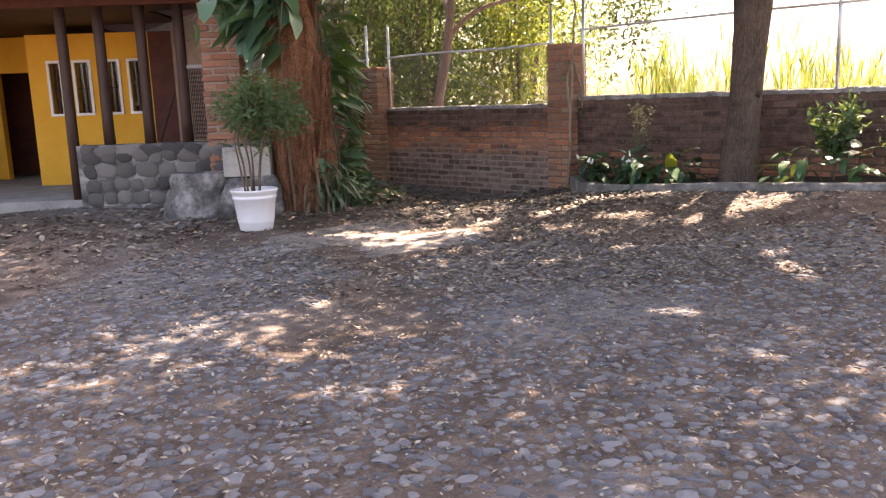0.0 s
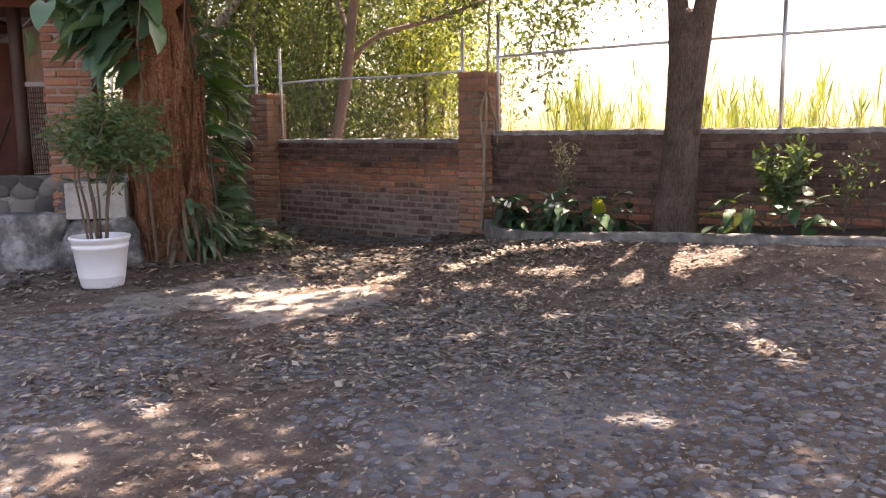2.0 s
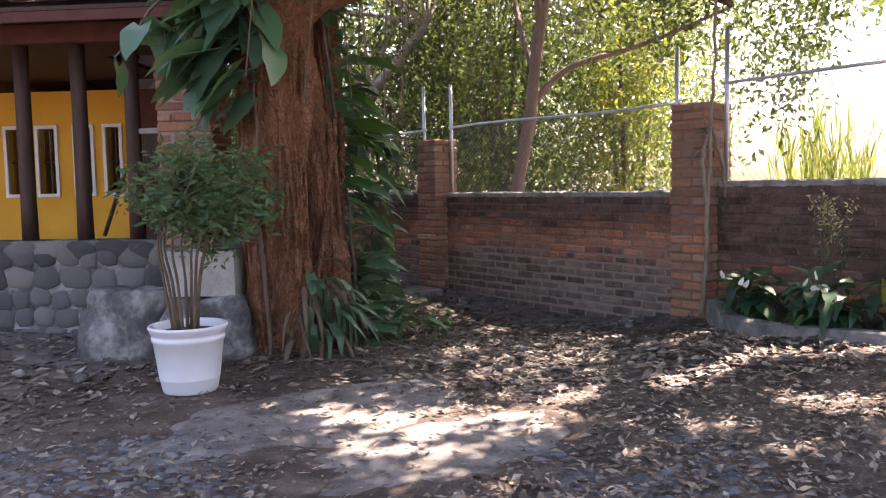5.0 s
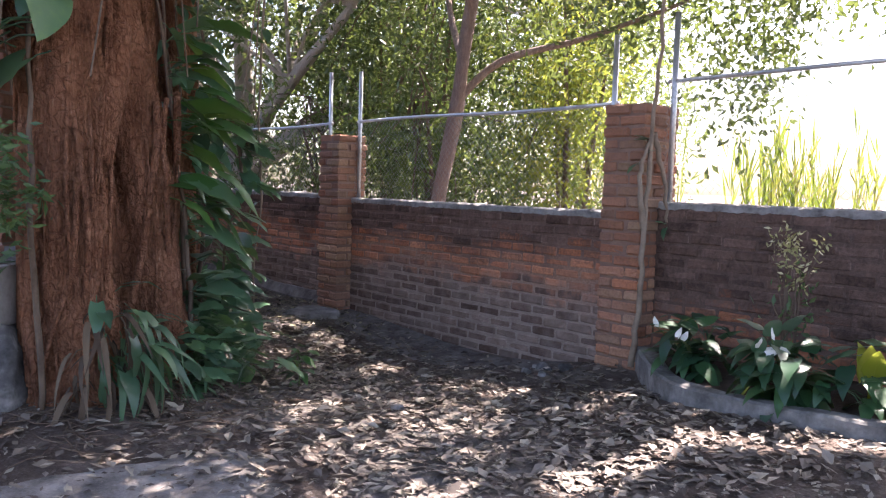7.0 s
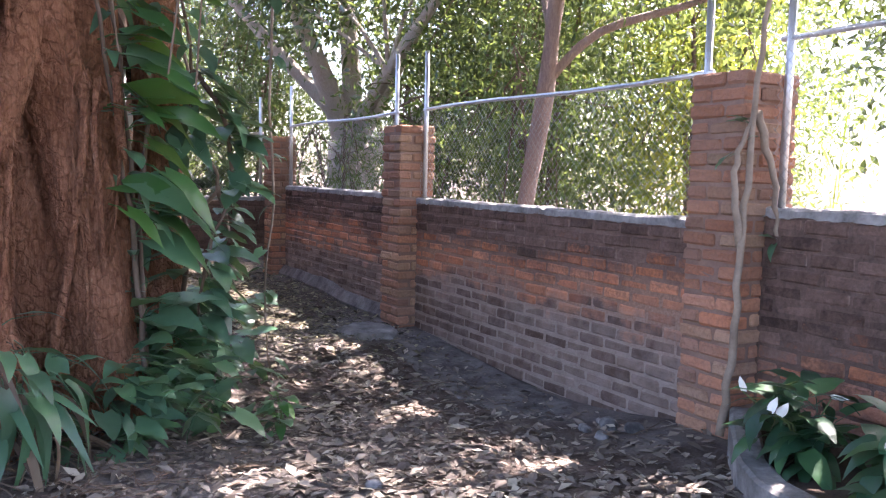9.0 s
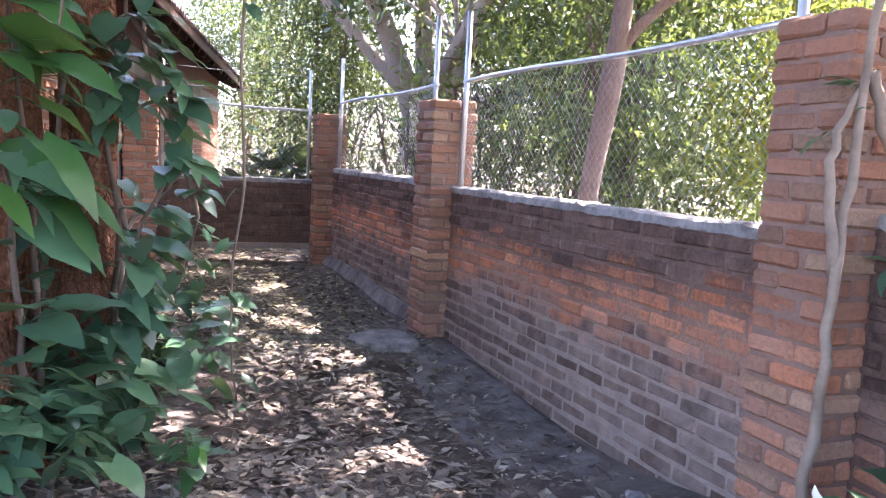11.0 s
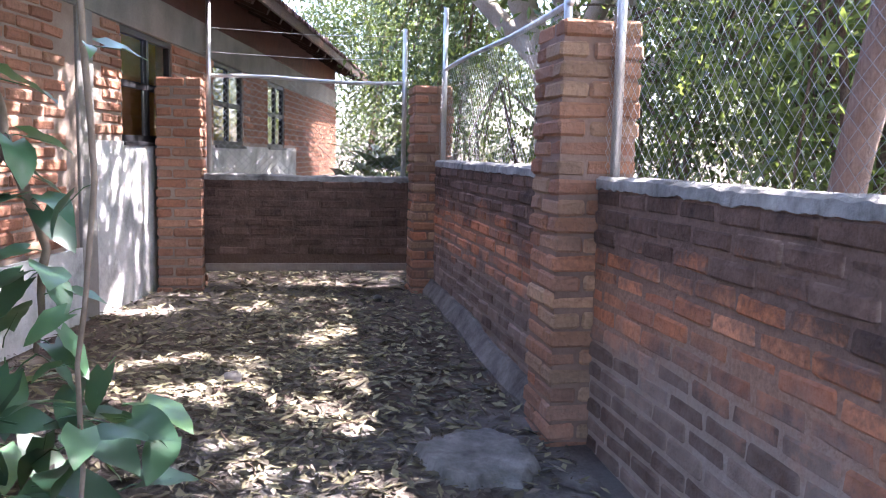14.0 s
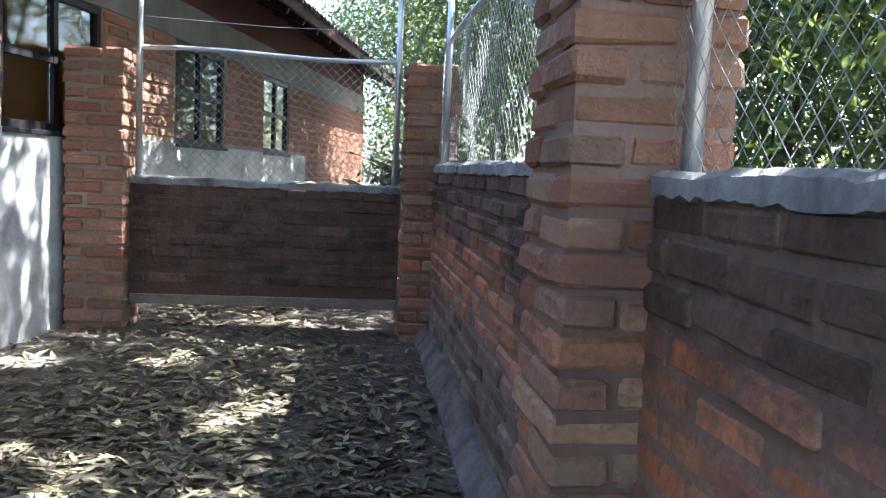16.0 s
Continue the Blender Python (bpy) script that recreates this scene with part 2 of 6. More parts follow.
def bark_material(name, stops, stretch=(9, 9, 1.6), scales=0.0):
    m, nt, b = nodes_of(name, 0.9, 0.0, 0.2)
    v = coords(nt, stretch)
    f, g = noise_of(nt, v, 7.0, 10.0, 0.72), noise_of(nt, world_pos(nt), 5.0, 5.0)
    col = ramp(nt, math_of(nt, "ADD", math_of(nt, "MULTIPLY", f, 0.55), math_of(nt, "ADD", math_of(nt, "MULTIPLY", g, 0.25), math_of(nt, "MULTIPLY", noise_of(nt, world_pos(nt), 38.0, 4.0, 0.7), 0.2))), stops)
    h = noise_of(nt, world_pos(nt), 55.0, 4.0, 0.7)
    if scales:
        # short overlapping scales of bark, dark in the cracks between them
        jitter = nt.nodes.new("ShaderNodeVectorMath")
        jitter.operation = "MULTIPLY_ADD"
        wob = nd(nt, "ShaderNodeTexNoise", Scale=9.0, Detail=3.0)
        nt.links.new(world_pos(nt), wob.inputs["Vector"])
        nt.links.new(wob.outputs["Color"], jitter.inputs[0])
        jitter.inputs[1].default_value = (3.0, 3.0, 3.0)
        nt.links.new(coords(nt, (20, 20, 13)), jitter.inputs[2])
        cell = nd(nt, "ShaderNodeTexVoronoi", Scale=1.0)
        cell.feature = "DISTANCE_TO_EDGE"
        nt.links.new(jitter.outputs[0], cell.inputs["Vector"])
        plate = ramp(nt, cell.outputs["Distance"], [(0.0, grey(0.0)), (0.16, grey(1.0))])
        col = mix(nt, math_of(nt, "MULTIPLY", math_of(nt, "SUBTRACT", 1.0, plate), scales), col, (0.045, 0.020, 0.013))
        h = math_of(nt, "ADD", h, math_of(nt, "MULTIPLY", plate, 0.8))
    nt.links.new(col, b.inputs["Base Color"])
    bump(nt, b, math_of(nt, "ADD", f, math_of(nt, "MULTIPLY", h, 0.5)), 1.0, 0.045)
    return m


M_GROUND = ground_material()
M_BARK_RED = bark_material("red_brown_bark", [(0.33, (0.11, 0.046, 0.026)), (0.45, (0.30, 0.130, 0.070)), (0.56, (0.44, 0.205, 0.118)), (0.68, (0.60, 0.36, 0.235))], (9, 9, 1.6), 0.3)
M_BARK_GREY = bark_material("grey_brown_bark", [(0.36, (0.050, 0.034, 0.025)), (0.48, (0.135, 0.096, 0.074)), (0.64, (0.26, 0.195, 0.155))], (12, 12, 1.6))
M_BARK_PINK = bark_material("pinkish_grey_bark", [(0.3, (0.17, 0.12, 0.10)), (0.5, (0.30, 0.225, 0.19)), (0.7, (0.42, 0.33, 0.28))])
M_BARK_PALE = bark_material("pale_bark", [(0.3, (0.26, 0.225, 0.185)), (0.5, (0.45, 0.40, 0.34)), (0.7, (0.60, 0.55, 0.48))])
M_STEM = plain("vine_stem", [(0.3, (0.075, 0.048, 0.033)), (0.7, (0.18, 0.13, 0.09))], 8.0, 0.8, bump_scale=50)
M_VINE = plain("pale_woody_vine", [(0.3, (0.15, 0.11, 0.078)), (0.7, (0.32, 0.25, 0.185))], 8.0, 0.85, bump_scale=50)
M_GREEN_STEM = plain("green_stem", [(0.3, (0.07, 0.10, 0.03)), (0.7, (0.15, 0.19, 0.07))], 8.0, 0.6)
M_LEAF_BIG = leaf_material("glossy_dark_leaf", [(0.1, (0.032, 0.080, 0.050)), (0.5, (0.060, 0.140, 0.078)), (0.85, (0.095, 0.200, 0.095)), (1.0, (0.16, 0.29, 0.080))], 0.33, 0.24, "object")
M_LEAF_BRIGHT = leaf_material("bright_green_leaf", [(0.1, (0.026, 0.085, 0.028)), (0.6, (0.042, 0.135, 0.032)), (1.0, (0.085, 0.21, 0.04))], 0.32, 0.25, "object")
M_LEAF_LILY = leaf_material("lily_leaf", [(0.1, (0.013, 0.046, 0.024)), (0.6, (0.024, 0.078, 0.034)), (1.0, (0.05, 0.13, 0.040))], 0.40, 0.14, "object")
M_LEAF_SHRUB = leaf_material("shrub_leaf", [(0.1, (0.025, 0.06, 0.025)), (0.6, (0.05, 0.11, 0.045)), (1.0, (0.11, 0.18, 0.06))], 0.5, 0.3)
M_LEAF_TREE = leaf_material("tree_leaf", [(0.1, (0.026, 0.052, 0.020)), (0.5, (0.060, 0.105, 0.037)), (0.8, (0.11, 0.16, 0.052)), (1.0, (0.23, 0.25, 0.09))], 0.30, 0.42)
M_LEAF_YELLOW = leaf_material("yellowing_tree_leaf", [(0.1, (0.04, 0.066, 0.014)), (0.5, (0.13, 0.165, 0.026)), (1.0, (0.38, 0.35, 0.05))], 0.45, 0.46)
M_LEAF_DARK = leaf_material("shade_tree_leaf", [(0.1, (0.020, 0.042, 0.022)), (0.6, (0.042, 0.078, 0.038)), (1.0, (0.09, 0.13, 0.050))], 0.30, 0.32)
M_CANE = leaf_material("cane_leaf", [(0.1, (0.055, 0.12, 0.015)), (0.5, (0.15, 0.20, 0.03)), (1.0, (0.40, 0.32, 0.09))], 0.6, 0.38)
M_LITTER = leaf_material("dry_leaf", [(0.0, (0.040, 0.028, 0.022)), (0.35, (0.110, 0.085, 0.066)), (0.66, (0.195, 0.160, 0.126)), (0.86, (0.34, 0.295, 0.225)), (0.94, (0.43, 0.385, 0.29)), (1.0, (0.22, 0.24, 0.07))], 0.75, 0.0)
M_LITTER_OLIVE = leaf_material("olive_dry_leaf", [(0.0, (0.028, 0.024, 0.016)), (0.4, (0.080, 0.066, 0.042)), (0.7, (0.18, 0.16, 0.088)), (0.90, (0.36, 0.32, 0.19)), (1.0, (0.52, 0.47, 0.33))], 0.7, 0.0)
M_DEAD = leaf_material("dead_leaf", [(0.1, (0.05, 0.030, 0.018)), (0.6, (0.10, 0.066, 0.040)), (1.0, (0.18, 0.13, 0.08))], 0.8, 0.0, "object")
M_SEED = leaf_material("pale_seed_head", [(0.1, (0.20, 0.20, 0.07)), (0.6, (0.42, 0.38, 0.18)), (1.0, (0.66, 0.60, 0.42))], 0.7, 0.2)
M_FLOWER = plain("white_flower", [(0.3, (0.70, 0.69, 0.60)), (0.7, (0.82, 0.81, 0.74))], 10.0, 0.6)

m_glass, _nt, _b = nodes_of("window_glass", 0.03)
_b.inputs["Transmission Weight"].default_value, _b.inputs["IOR"].default_value = 1.0, 1.45
M_GLASS = m_glass


# ---- builders ----
def mesh_of(name, verts, faces, material, smooth=False):
    me = bpy.data.meshes.new(name)
    me.from_pydata([tuple(v) for v in verts], [], [tuple(f) for f in faces])
    me.materials.append(material)
    if smooth:
        me.shade_smooth()
    me.update()
    return me


def bm_mesh(name, bm, material, smooth=False):
    me = bpy.data.meshes.new(name)
    bmesh.ops.recalc_face_normals(bm, faces=bm.faces[:])
    bm.to_mesh(me)
    bm.free()
    me.materials.append(material)
    if smooth:
        me.shade_smooth()
    return me


def part(name, bm, material, parent, label="", smooth=False):
    me = bm if isinstance(bm, bpy.types.Mesh) else bm_mesh(name, bm, material, smooth)
    ob = new(name, me)
    ob.parent = parent
    return tagged(ob, label)


def thing(name, data, material, label, category, group="", kind="", smooth=False, at=None):
    if data is not None and not isinstance(data, bpy.types.Mesh):
        data = bm_mesh(name, data, material, smooth)
    ob = new(name, data)
    if at is not None:
        ob.matrix_world = at
    return tagged(ob, label, category, group, kind)


def box(bm, x0, x1, y0, y1, z0, z1, m=None, bevel=0.0):
    made = bmesh.ops.create_cube(bm, size=1.0)["verts"]
    bmesh.ops.transform(bm, verts=made, matrix=Matrix.Translation(((x0 + x1) / 2, (y0 + y1) / 2, (z0 + z1) / 2)) @ Matrix.Diagonal((x1 - x0, y1 - y0, z1 - z0, 1)))
    if bevel:
        edges = list({e for v in made for e in v.link_edges})
        made = list({v for f in bmesh.ops.bevel(bm, geom=edges, offset=bevel, segments=1, affect="EDGES")["faces"] for v in f.verts} | {v for v in made if v.is_valid})
    if m is not None:
        bmesh.ops.transform(bm, verts=[v for v in made if v.is_valid], matrix=m)
    return bm


def boxes(*args, m=None, bevel=0.0):
    bm = bmesh.new()
    for a in args:
        box(bm, *a, m=m, bevel=bevel)
    return bm


def tube(bm, pts, radii, n=8, cap=True, wobble=0.0, seed=0):
    rnd = random.Random(seed)
    pts = [Vector(p) for p in pts]
    if not hasattr(radii, "__len__"):
        radii = [radii] * len(pts)
    side = Vector((0, 0, 0))
    rings = []
    for i, p in enumerate(pts):
        d = (pts[min(i + 1, len(pts) - 1)] - pts[max(i - 1, 0)]).normalized()
        if i == 0:
            side = d.orthogonal().normalized()
        side = (side - d * side.dot(d)).normalized()
        up = d.cross(side)
        ring = []
        for k in range(n):
            a = 2 * math.pi * k / n
            r = radii[i] * (1 + wobble * (noise.noise((math.cos(a) * 1.7 + seed, math.sin(a) * 1.7, i * 0.45)) + rnd.uniform(-0.2, 0.2)))
            ring.append(bm.verts.new(p + side * (r * math.cos(a)) + up * (r * math.sin(a))))
        rings.append(ring)
    for a, b in zip(rings, rings[1:]):
        for k in range(n):
            bm.faces.new((a[k], a[(k + 1) % n], b[(k + 1) % n], b[k]))
    if cap:
        bm.faces.new(rings[0][::-1])
        bm.faces.new(rings[-1])
    return bm


def smooth_path(pts, steps=4):
    pts = [Vector(p) for p in pts]
    out = []
    for i in range(len(pts) - 1):
        p0, p1, p2, p3 = pts[max(i - 1, 0)], pts[i], pts[i + 1], pts[min(i + 2, len(pts) - 1)]
        for s in range(steps):
            t = s / steps
            out.append(0.5 * ((2 * p1) + (p2 - p0) * t + (2 * p0 - 5 * p1 + 4 * p2 - p3) * t * t + (3 * p1 - p0 - 3 * p2 + p3) * t ** 3))
    return out + [pts[-1]]


def lerp_list(a, b, n):
    return [a + (b - a) * i / (n - 1) for i in range(n)]


def bell(x, y, cx, cy, s):
    return math.exp(-((x - cx) ** 2 + (y - cy) ** 2) / (2 * s * s))


def ease(t):
    t = max(0.0, min(1.0, t))
    return t * t * (3 - 2 * t)


def ground_z(x, y):
    z = 0.02 + 0.30 * ease((x - 4.6) / 3.4) * max(0.0, min(1.2, (6.6 - y) / 4.8)) * ease((13 - x) / 3.0)
    z += 0.09 * bell(x, y, 8.75, 6.6, 0.5) - 0.15 * bell(x, y, 7.8, 8.3, 1.1) + 0.12 * bell(x, y, 5.4, 8.0, 0.8)
    z += 0.16 * bell(x, y, 3.9, 10.2, 1.3) + 0.12 * bell(x, y, 6.8, 10.2, 0.9) + 0.06 * ease((y - 11) / 2.0) - 0.06 * bell(x, y, 7.65, 10.6, 0.35)
    z += 0.05 * bell(x, y, 7.85, 5.7, 0.5)
    z += 0.085 * ease((x - 6.4) / 1.4) * ease((6.2 - y) / 1.4) * ease((9.4 - x) / 0.5)
    if x > 9.0:
        z += 0.25 * ease((x - 9.0) / 2.0)
    return z + 0.018 * noise.noise((x * 0.9, y * 0.9, 0.0)) + 0.010 * noise.noise((x * 3.1, y * 3.1, 4.0))


def leaf_mass(name, points, dirs, sizes, material, aspect=0.4, fold=0.25, seed=0):
    """One mesh of many folded leaves: points, leaf directions and lengths are arrays."""
    rng = np.random.default_rng(seed)
    p, d, s = np.asarray(points, float), np.asarray(dirs, float), np.asarray(sizes, float)[:, None]
    d = d / np.linalg.norm(d, axis=1)[:, None]
    side = np.cross(d, rng.normal(size=d.shape))
    side /= np.linalg.norm(side, axis=1)[:, None]
    nrm = np.cross(side, d)
    base, tip = p, p + d * s
    mid = p + d * s * 0.45
    left = mid + side * s * aspect * 0.5 + nrm * s * aspect * fold
    right = mid - side * s * aspect * 0.5 + nrm * s * aspect * fold
    n = len(p)
    v = np.stack([base, left, tip, right], 1).reshape(-1, 3)
    i = np.arange(n)[:, None] * 4
    f = np.concatenate([i + [0, 2, 1], i + [0, 3, 2]], 1).reshape(-1, 3)
    me = bpy.data.meshes.new(name)
    me.vertices.add(len(v))
    me.vertices.foreach_set("co", v.ravel())
    me.loops.add(f.size)
    me.loops.foreach_set("vertex_index", f.ravel())
    me.polygons.add(len(f))
    me.polygons.foreach_set("loop_start", np.arange(0, f.size, 3))
    me.update(calc_edges=True)
    me.materials.append(material)
    return me


# ---- ground ----
def build_ground():
    def axis(lo, hi, step, far):
        fine = list(np.arange(lo, hi + 1e-6, step))
        out, d = [], step
        while d < far:
            d *= 1.6
            out.append(d)
        return [lo - d for d in out[::-1]] + fine + [hi + d for d in out]
    xs, ys = axis(-2.0, 11.5, 0.09, 400), axis(-2.0, 16.5, 0.09, 400)
    verts = [(x, y, ground_z(max(-4, min(x, 13)), max(-4, min(y, 18)))) for y in ys for x in xs]
    w = len(xs)
    faces = [(j * w + i, j * w + i + 1, (j + 1) * w + i + 1, (j + 1) * w + i) for j in range(len(ys) - 1) for i in range(w - 1)]
    ob = new("ground", mesh_of("ground", verts, faces, M_GROUND, True))
    return tagged(ob, "packed brown earth yard with half-buried cobbles", "ground", kind="structure")


ground = build_ground()

# ---- brickwork ----
COURSE, JOINT = 0.083, 0.014


def brick_mesh(length, depth, height, seed):
    rnd = random.Random(seed)
    bm = boxes((-length / 2, length / 2, -depth / 2, depth / 2, -height / 2, height / 2), bevel=0.012)
    for v in bm.verts:
        v.co += Vector((rnd.uniform(-1, 1), rnd.uniform(-1, 1), rnd.uniform(-1, 1))) * 0.0042
    return bm


_bricks = {}


def brick_variants(length, depth, material):
    key = (round(length, 3), round(depth, 3), material.name)
    if key not in _bricks:
        _bricks[key] = [bm_mesh("brick", brick_mesh(length, depth, COURSE - JOINT, k), material) for k in range(8)]
    return _bricks[key]


def lay(parent, material, length, depth, m, rnd, scale_x=1.0):
    ob = new("brick", rnd.choice(brick_variants(length, depth, material)))
    ob.parent = parent
    ob.matrix_local = m @ pose(rnd.uniform(-0.004, 0.004), rnd.uniform(-0.006, 0.006), rnd.uniform(-0.004, 0.004), rnd.uniform(-0.9, 0.9), rnd.uniform(-0.9, 0.9), rnd.uniform(-0.8, 0.8)) @ Matrix.Diagonal((scale_x, 1, 1, 1))
    return ob


def brick_wall(name, m, length, z0, z1, label, material, seed, thick=0.14, mortar=None, unit=0.252):
    """A one-brick wall along the local x of m, its seen face at local y = 0, thickness towards +y."""
    rnd = random.Random(seed)
    wall = new(name, bm_mesh(name, boxes((0, length, 0.008, thick - 0.008, z0, z1)), mortar or M_MORTAR))
    wall.matrix_world = m
    tagged(wall, label, "wall", kind="structure")
    courses = int((z1 - z0) / COURSE)
    for c in range(courses):
        z = z1 - (c + 0.5) * COURSE
        x = -unit / 2 if c % 2 else 0.0
        x += rnd.uniform(-0.03, 0.03)
        while x < length - 0.03:
            a, b = max(x, 0.004), min(x + unit, length - 0.004)
            w = b - a - JOINT
            if w > 0.03:
                lay(wall, material, 0.238 if w > 0.16 else 0.12, thick, pose((a + b) / 2, thick / 2, z), rnd, w / (0.238 if w > 0.16 else 0.12))
            x += unit
    return wall


def brick_pier(name, x0, x1, y0, y1, z0, z1, label, material, seed, mortar=None, m=None):
    """Square pier: four bricks a course in pinwheel, turned over at each course."""
    rnd = random.Random(seed)
    pier = new(name, bm_mesh(name, boxes((x0 + 0.013, x1 - 0.013, y0 + 0.013, y1 - 0.013, z0, z1 - 0.012)), mortar or M_MORTAR))
    if m is not None:
        pier.matrix_world = m
    tagged(pier, label, "pier", "brick piers of the yard wall", kind="structure")
    wx, wy, t = x1 - x0, y1 - y0, 0.125
    cx, cy = (x0 + x1) / 2, (y0 + y1) / 2
    for c in range(int((z1 - z0) / COURSE)):
        z = z1 - (c + 0.5) * COURSE
        flip = c % 2
        lx, ly = wx - t - JOINT, wy - t - JOINT
        spots = [((x0 + lx / 2, y0 + t / 2), lx, 0), ((x1 - t / 2, y0 + ly / 2), ly, 90), ((x1 - lx / 2, y1 - t / 2), lx, 0), ((x0 + t / 2, y1 - ly / 2), ly, 90)]
        for (px, py), ln, turn in spots:
            if flip:
                px = 2 * cx - px
            lay(pier, material, 0.23, t, pose(px + rnd.uniform(-0.006, 0.006), py + rnd.uniform(-0.006, 0.006), z, 0, 0, turn), rnd, ln / 0.23)
    return pier


def cement_cap(name, m, length, z, thick, label, seed, over=0.004):
    """Trowelled cement cap, ragged along its lower edge."""
    n = max(4, int(length / 0.025))
    verts, faces = [], []
    for i in range(n + 1):
        x = length * i / n
        k = noise.noise((x * 5.0, seed, 0)) * 0.012 + noise.noise((x * 19.0, seed, 1)) * 0.008
        lo = z - 0.052 + noise.noise((x * 6.0, seed, 3)) * 0.010 + noise.noise((x * 23.0, seed, 9)) * 0.012
        top = z + noise.noise((x * 3.0, seed, 7)) * 0.010 + noise.noise((x * 17.0, seed, 5)) * 0.009
        y0, y1 = -over + k * 0.5, thick + over - k * 0.5
        verts += [(x, y0, lo), (x, y0 + 0.003, top - 0.012), (x, y0 + 0.02, top), (x, y1 - 0.02, top), (x, y1 - 0.003, top - 0.012), (x, y1, lo)]
    for i in range(n):
        for k in range(5):
            faces.append((i * 6 + k, i * 6 + k + 1, i * 6 + k + 7, i * 6 + k + 6))
        faces.append((i * 6 + 5, i * 6, i * 6 + 6, i * 6 + 11))
    faces += [tuple(range(6)), tuple(range(n * 6 + 5, n * 6 - 1, -1))]
    ob = new(name, mesh_of(name, verts, faces, M_COPING))
    ob.matrix_world = m
    return tagged(ob, label, "coping", kind="structure")


# wall frames: local x runs along -y of the yard (seen face towards -x)
def along_wall(x, y_far):
    return pose(x, y_far, 0, 0, 0, -90)


WALL_A, WALL_B, WALL_C = 8.79, 8.71, 8.885
wall_a = brick_wall("wall_east_1", along_wall(WALL_A, 10.26), 3.41, -0.25, 1.16, "old red brick yard wall, blackened above and pale below", M_BRICK, 11)
wall_b = brick_wall("wall_east_2", along_wall(WALL_B, 13.84), 3.23, -0.25, 1.19, "old red brick yard wall with black mould stains", M_BRICK, 12)
wall_c = brick_wall("wall_east_3", along_wall(WALL_C, 6.51), 7.5, 0.0, 1.245, "old red brick yard wall, dark with mould", M_BRICK_SOOTY, 13, mortar=M_MORTAR_DARK)
cement_cap("coping_1", along_wall(WALL_A, 10.26), 3.41, 1.205, 0.14, "rough grey cement coping", 1.0)
cement_cap("coping_2", along_wall(WALL_B, 13.84), 3.23, 1.235, 0.14, "rough grey cement coping", 2.0)
cement_cap("coping_3", along_wall(WALL_C, 6.51), 7.5, 1.29, 0.14, "rough grey cement coping", 3.0)
brick_pier("pier_1", 8.69, 9.10, 6.50, 6.86, -0.05, 1.98, "tall brown brick pier with a vine against it", M_BRICK_PIER, 21, M_MORTAR_PIER)
brick_pier("pier_2", 8.61, 8.97, 10.25, 10.62, -0.25, 1.86, "orange and brown brick pier with toothed edges", M_BRICK_PIER, 22, M_MORTAR_PIER)
brick_pier("pier_3", 8.52, 8.86, 13.83, 14.18, -0.25, 1.87, "brick pier at the corner of the yard", M_BRICK_PIER, 23, M_MORTAR_PIER)
brick_pier("pier_4", 6.40, 6.77, 13.98, 14.34, -0.10, 1.87, "bright orange brick pier beside the house", M_BRICK_CLEAN, 24, M_MORTAR_PALE)
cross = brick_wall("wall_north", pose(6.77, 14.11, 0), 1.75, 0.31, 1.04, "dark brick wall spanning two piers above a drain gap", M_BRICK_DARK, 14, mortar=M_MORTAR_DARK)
cement_cap("coping_4", pose(6.77, 14.11, 0), 1.75, 1.08, 0.14, "rough grey cement coping", 4.0)
tagged(new("lintel", bm_mesh("lintel", boxes((6.775, 8.515, 14.105, 14.255, 0.245, 0.309), bevel=0.004), M_MORTAR)), "weathered concrete lintel under the cross wall", "lintel", kind="structure")


def skirt():
    n = 40
    verts, faces = [], []
    for i in range(n + 1):
        y = 10.62 + (13.83 - 10.62) * i / n
        w, h = 0.09 + 0.03 * noise.noise((y * 2, 0, 5)), 0.13 + 0.05 * noise.noise((y * 1.5, 2, 5))
        g = ground_z(8.6, y)
        verts += [(WALL_B - w, y, g - 0.1), (WALL_B - w, y, g + 0.03), (WALL_B - 0.02, y, g + h), (WALL_B + 0.02, y, g + h), (WALL_B + 0.02, y, g - 0.1)]
    for i in range(n):
        faces += [(i * 5 + k, i * 5 + (k + 1) % 5, i * 5 + 5 + (k + 1) % 5, i * 5 + 5 + k) for k in range(5)]
    faces += [(0, 1, 2, 3, 4), tuple(n * 5 + k for k in (4, 3, 2, 1, 0))]
    return tagged(new("wall_footing", mesh_of("wall_footing", verts, faces, M_APRON)), "grey cement footing along the brick wall", "footing", kind="structure")


skirt()


# ---- fence on the wall ----
def pipe(bm, a, b, r, n=10):
    return tube(bm, [a, b], r, n)


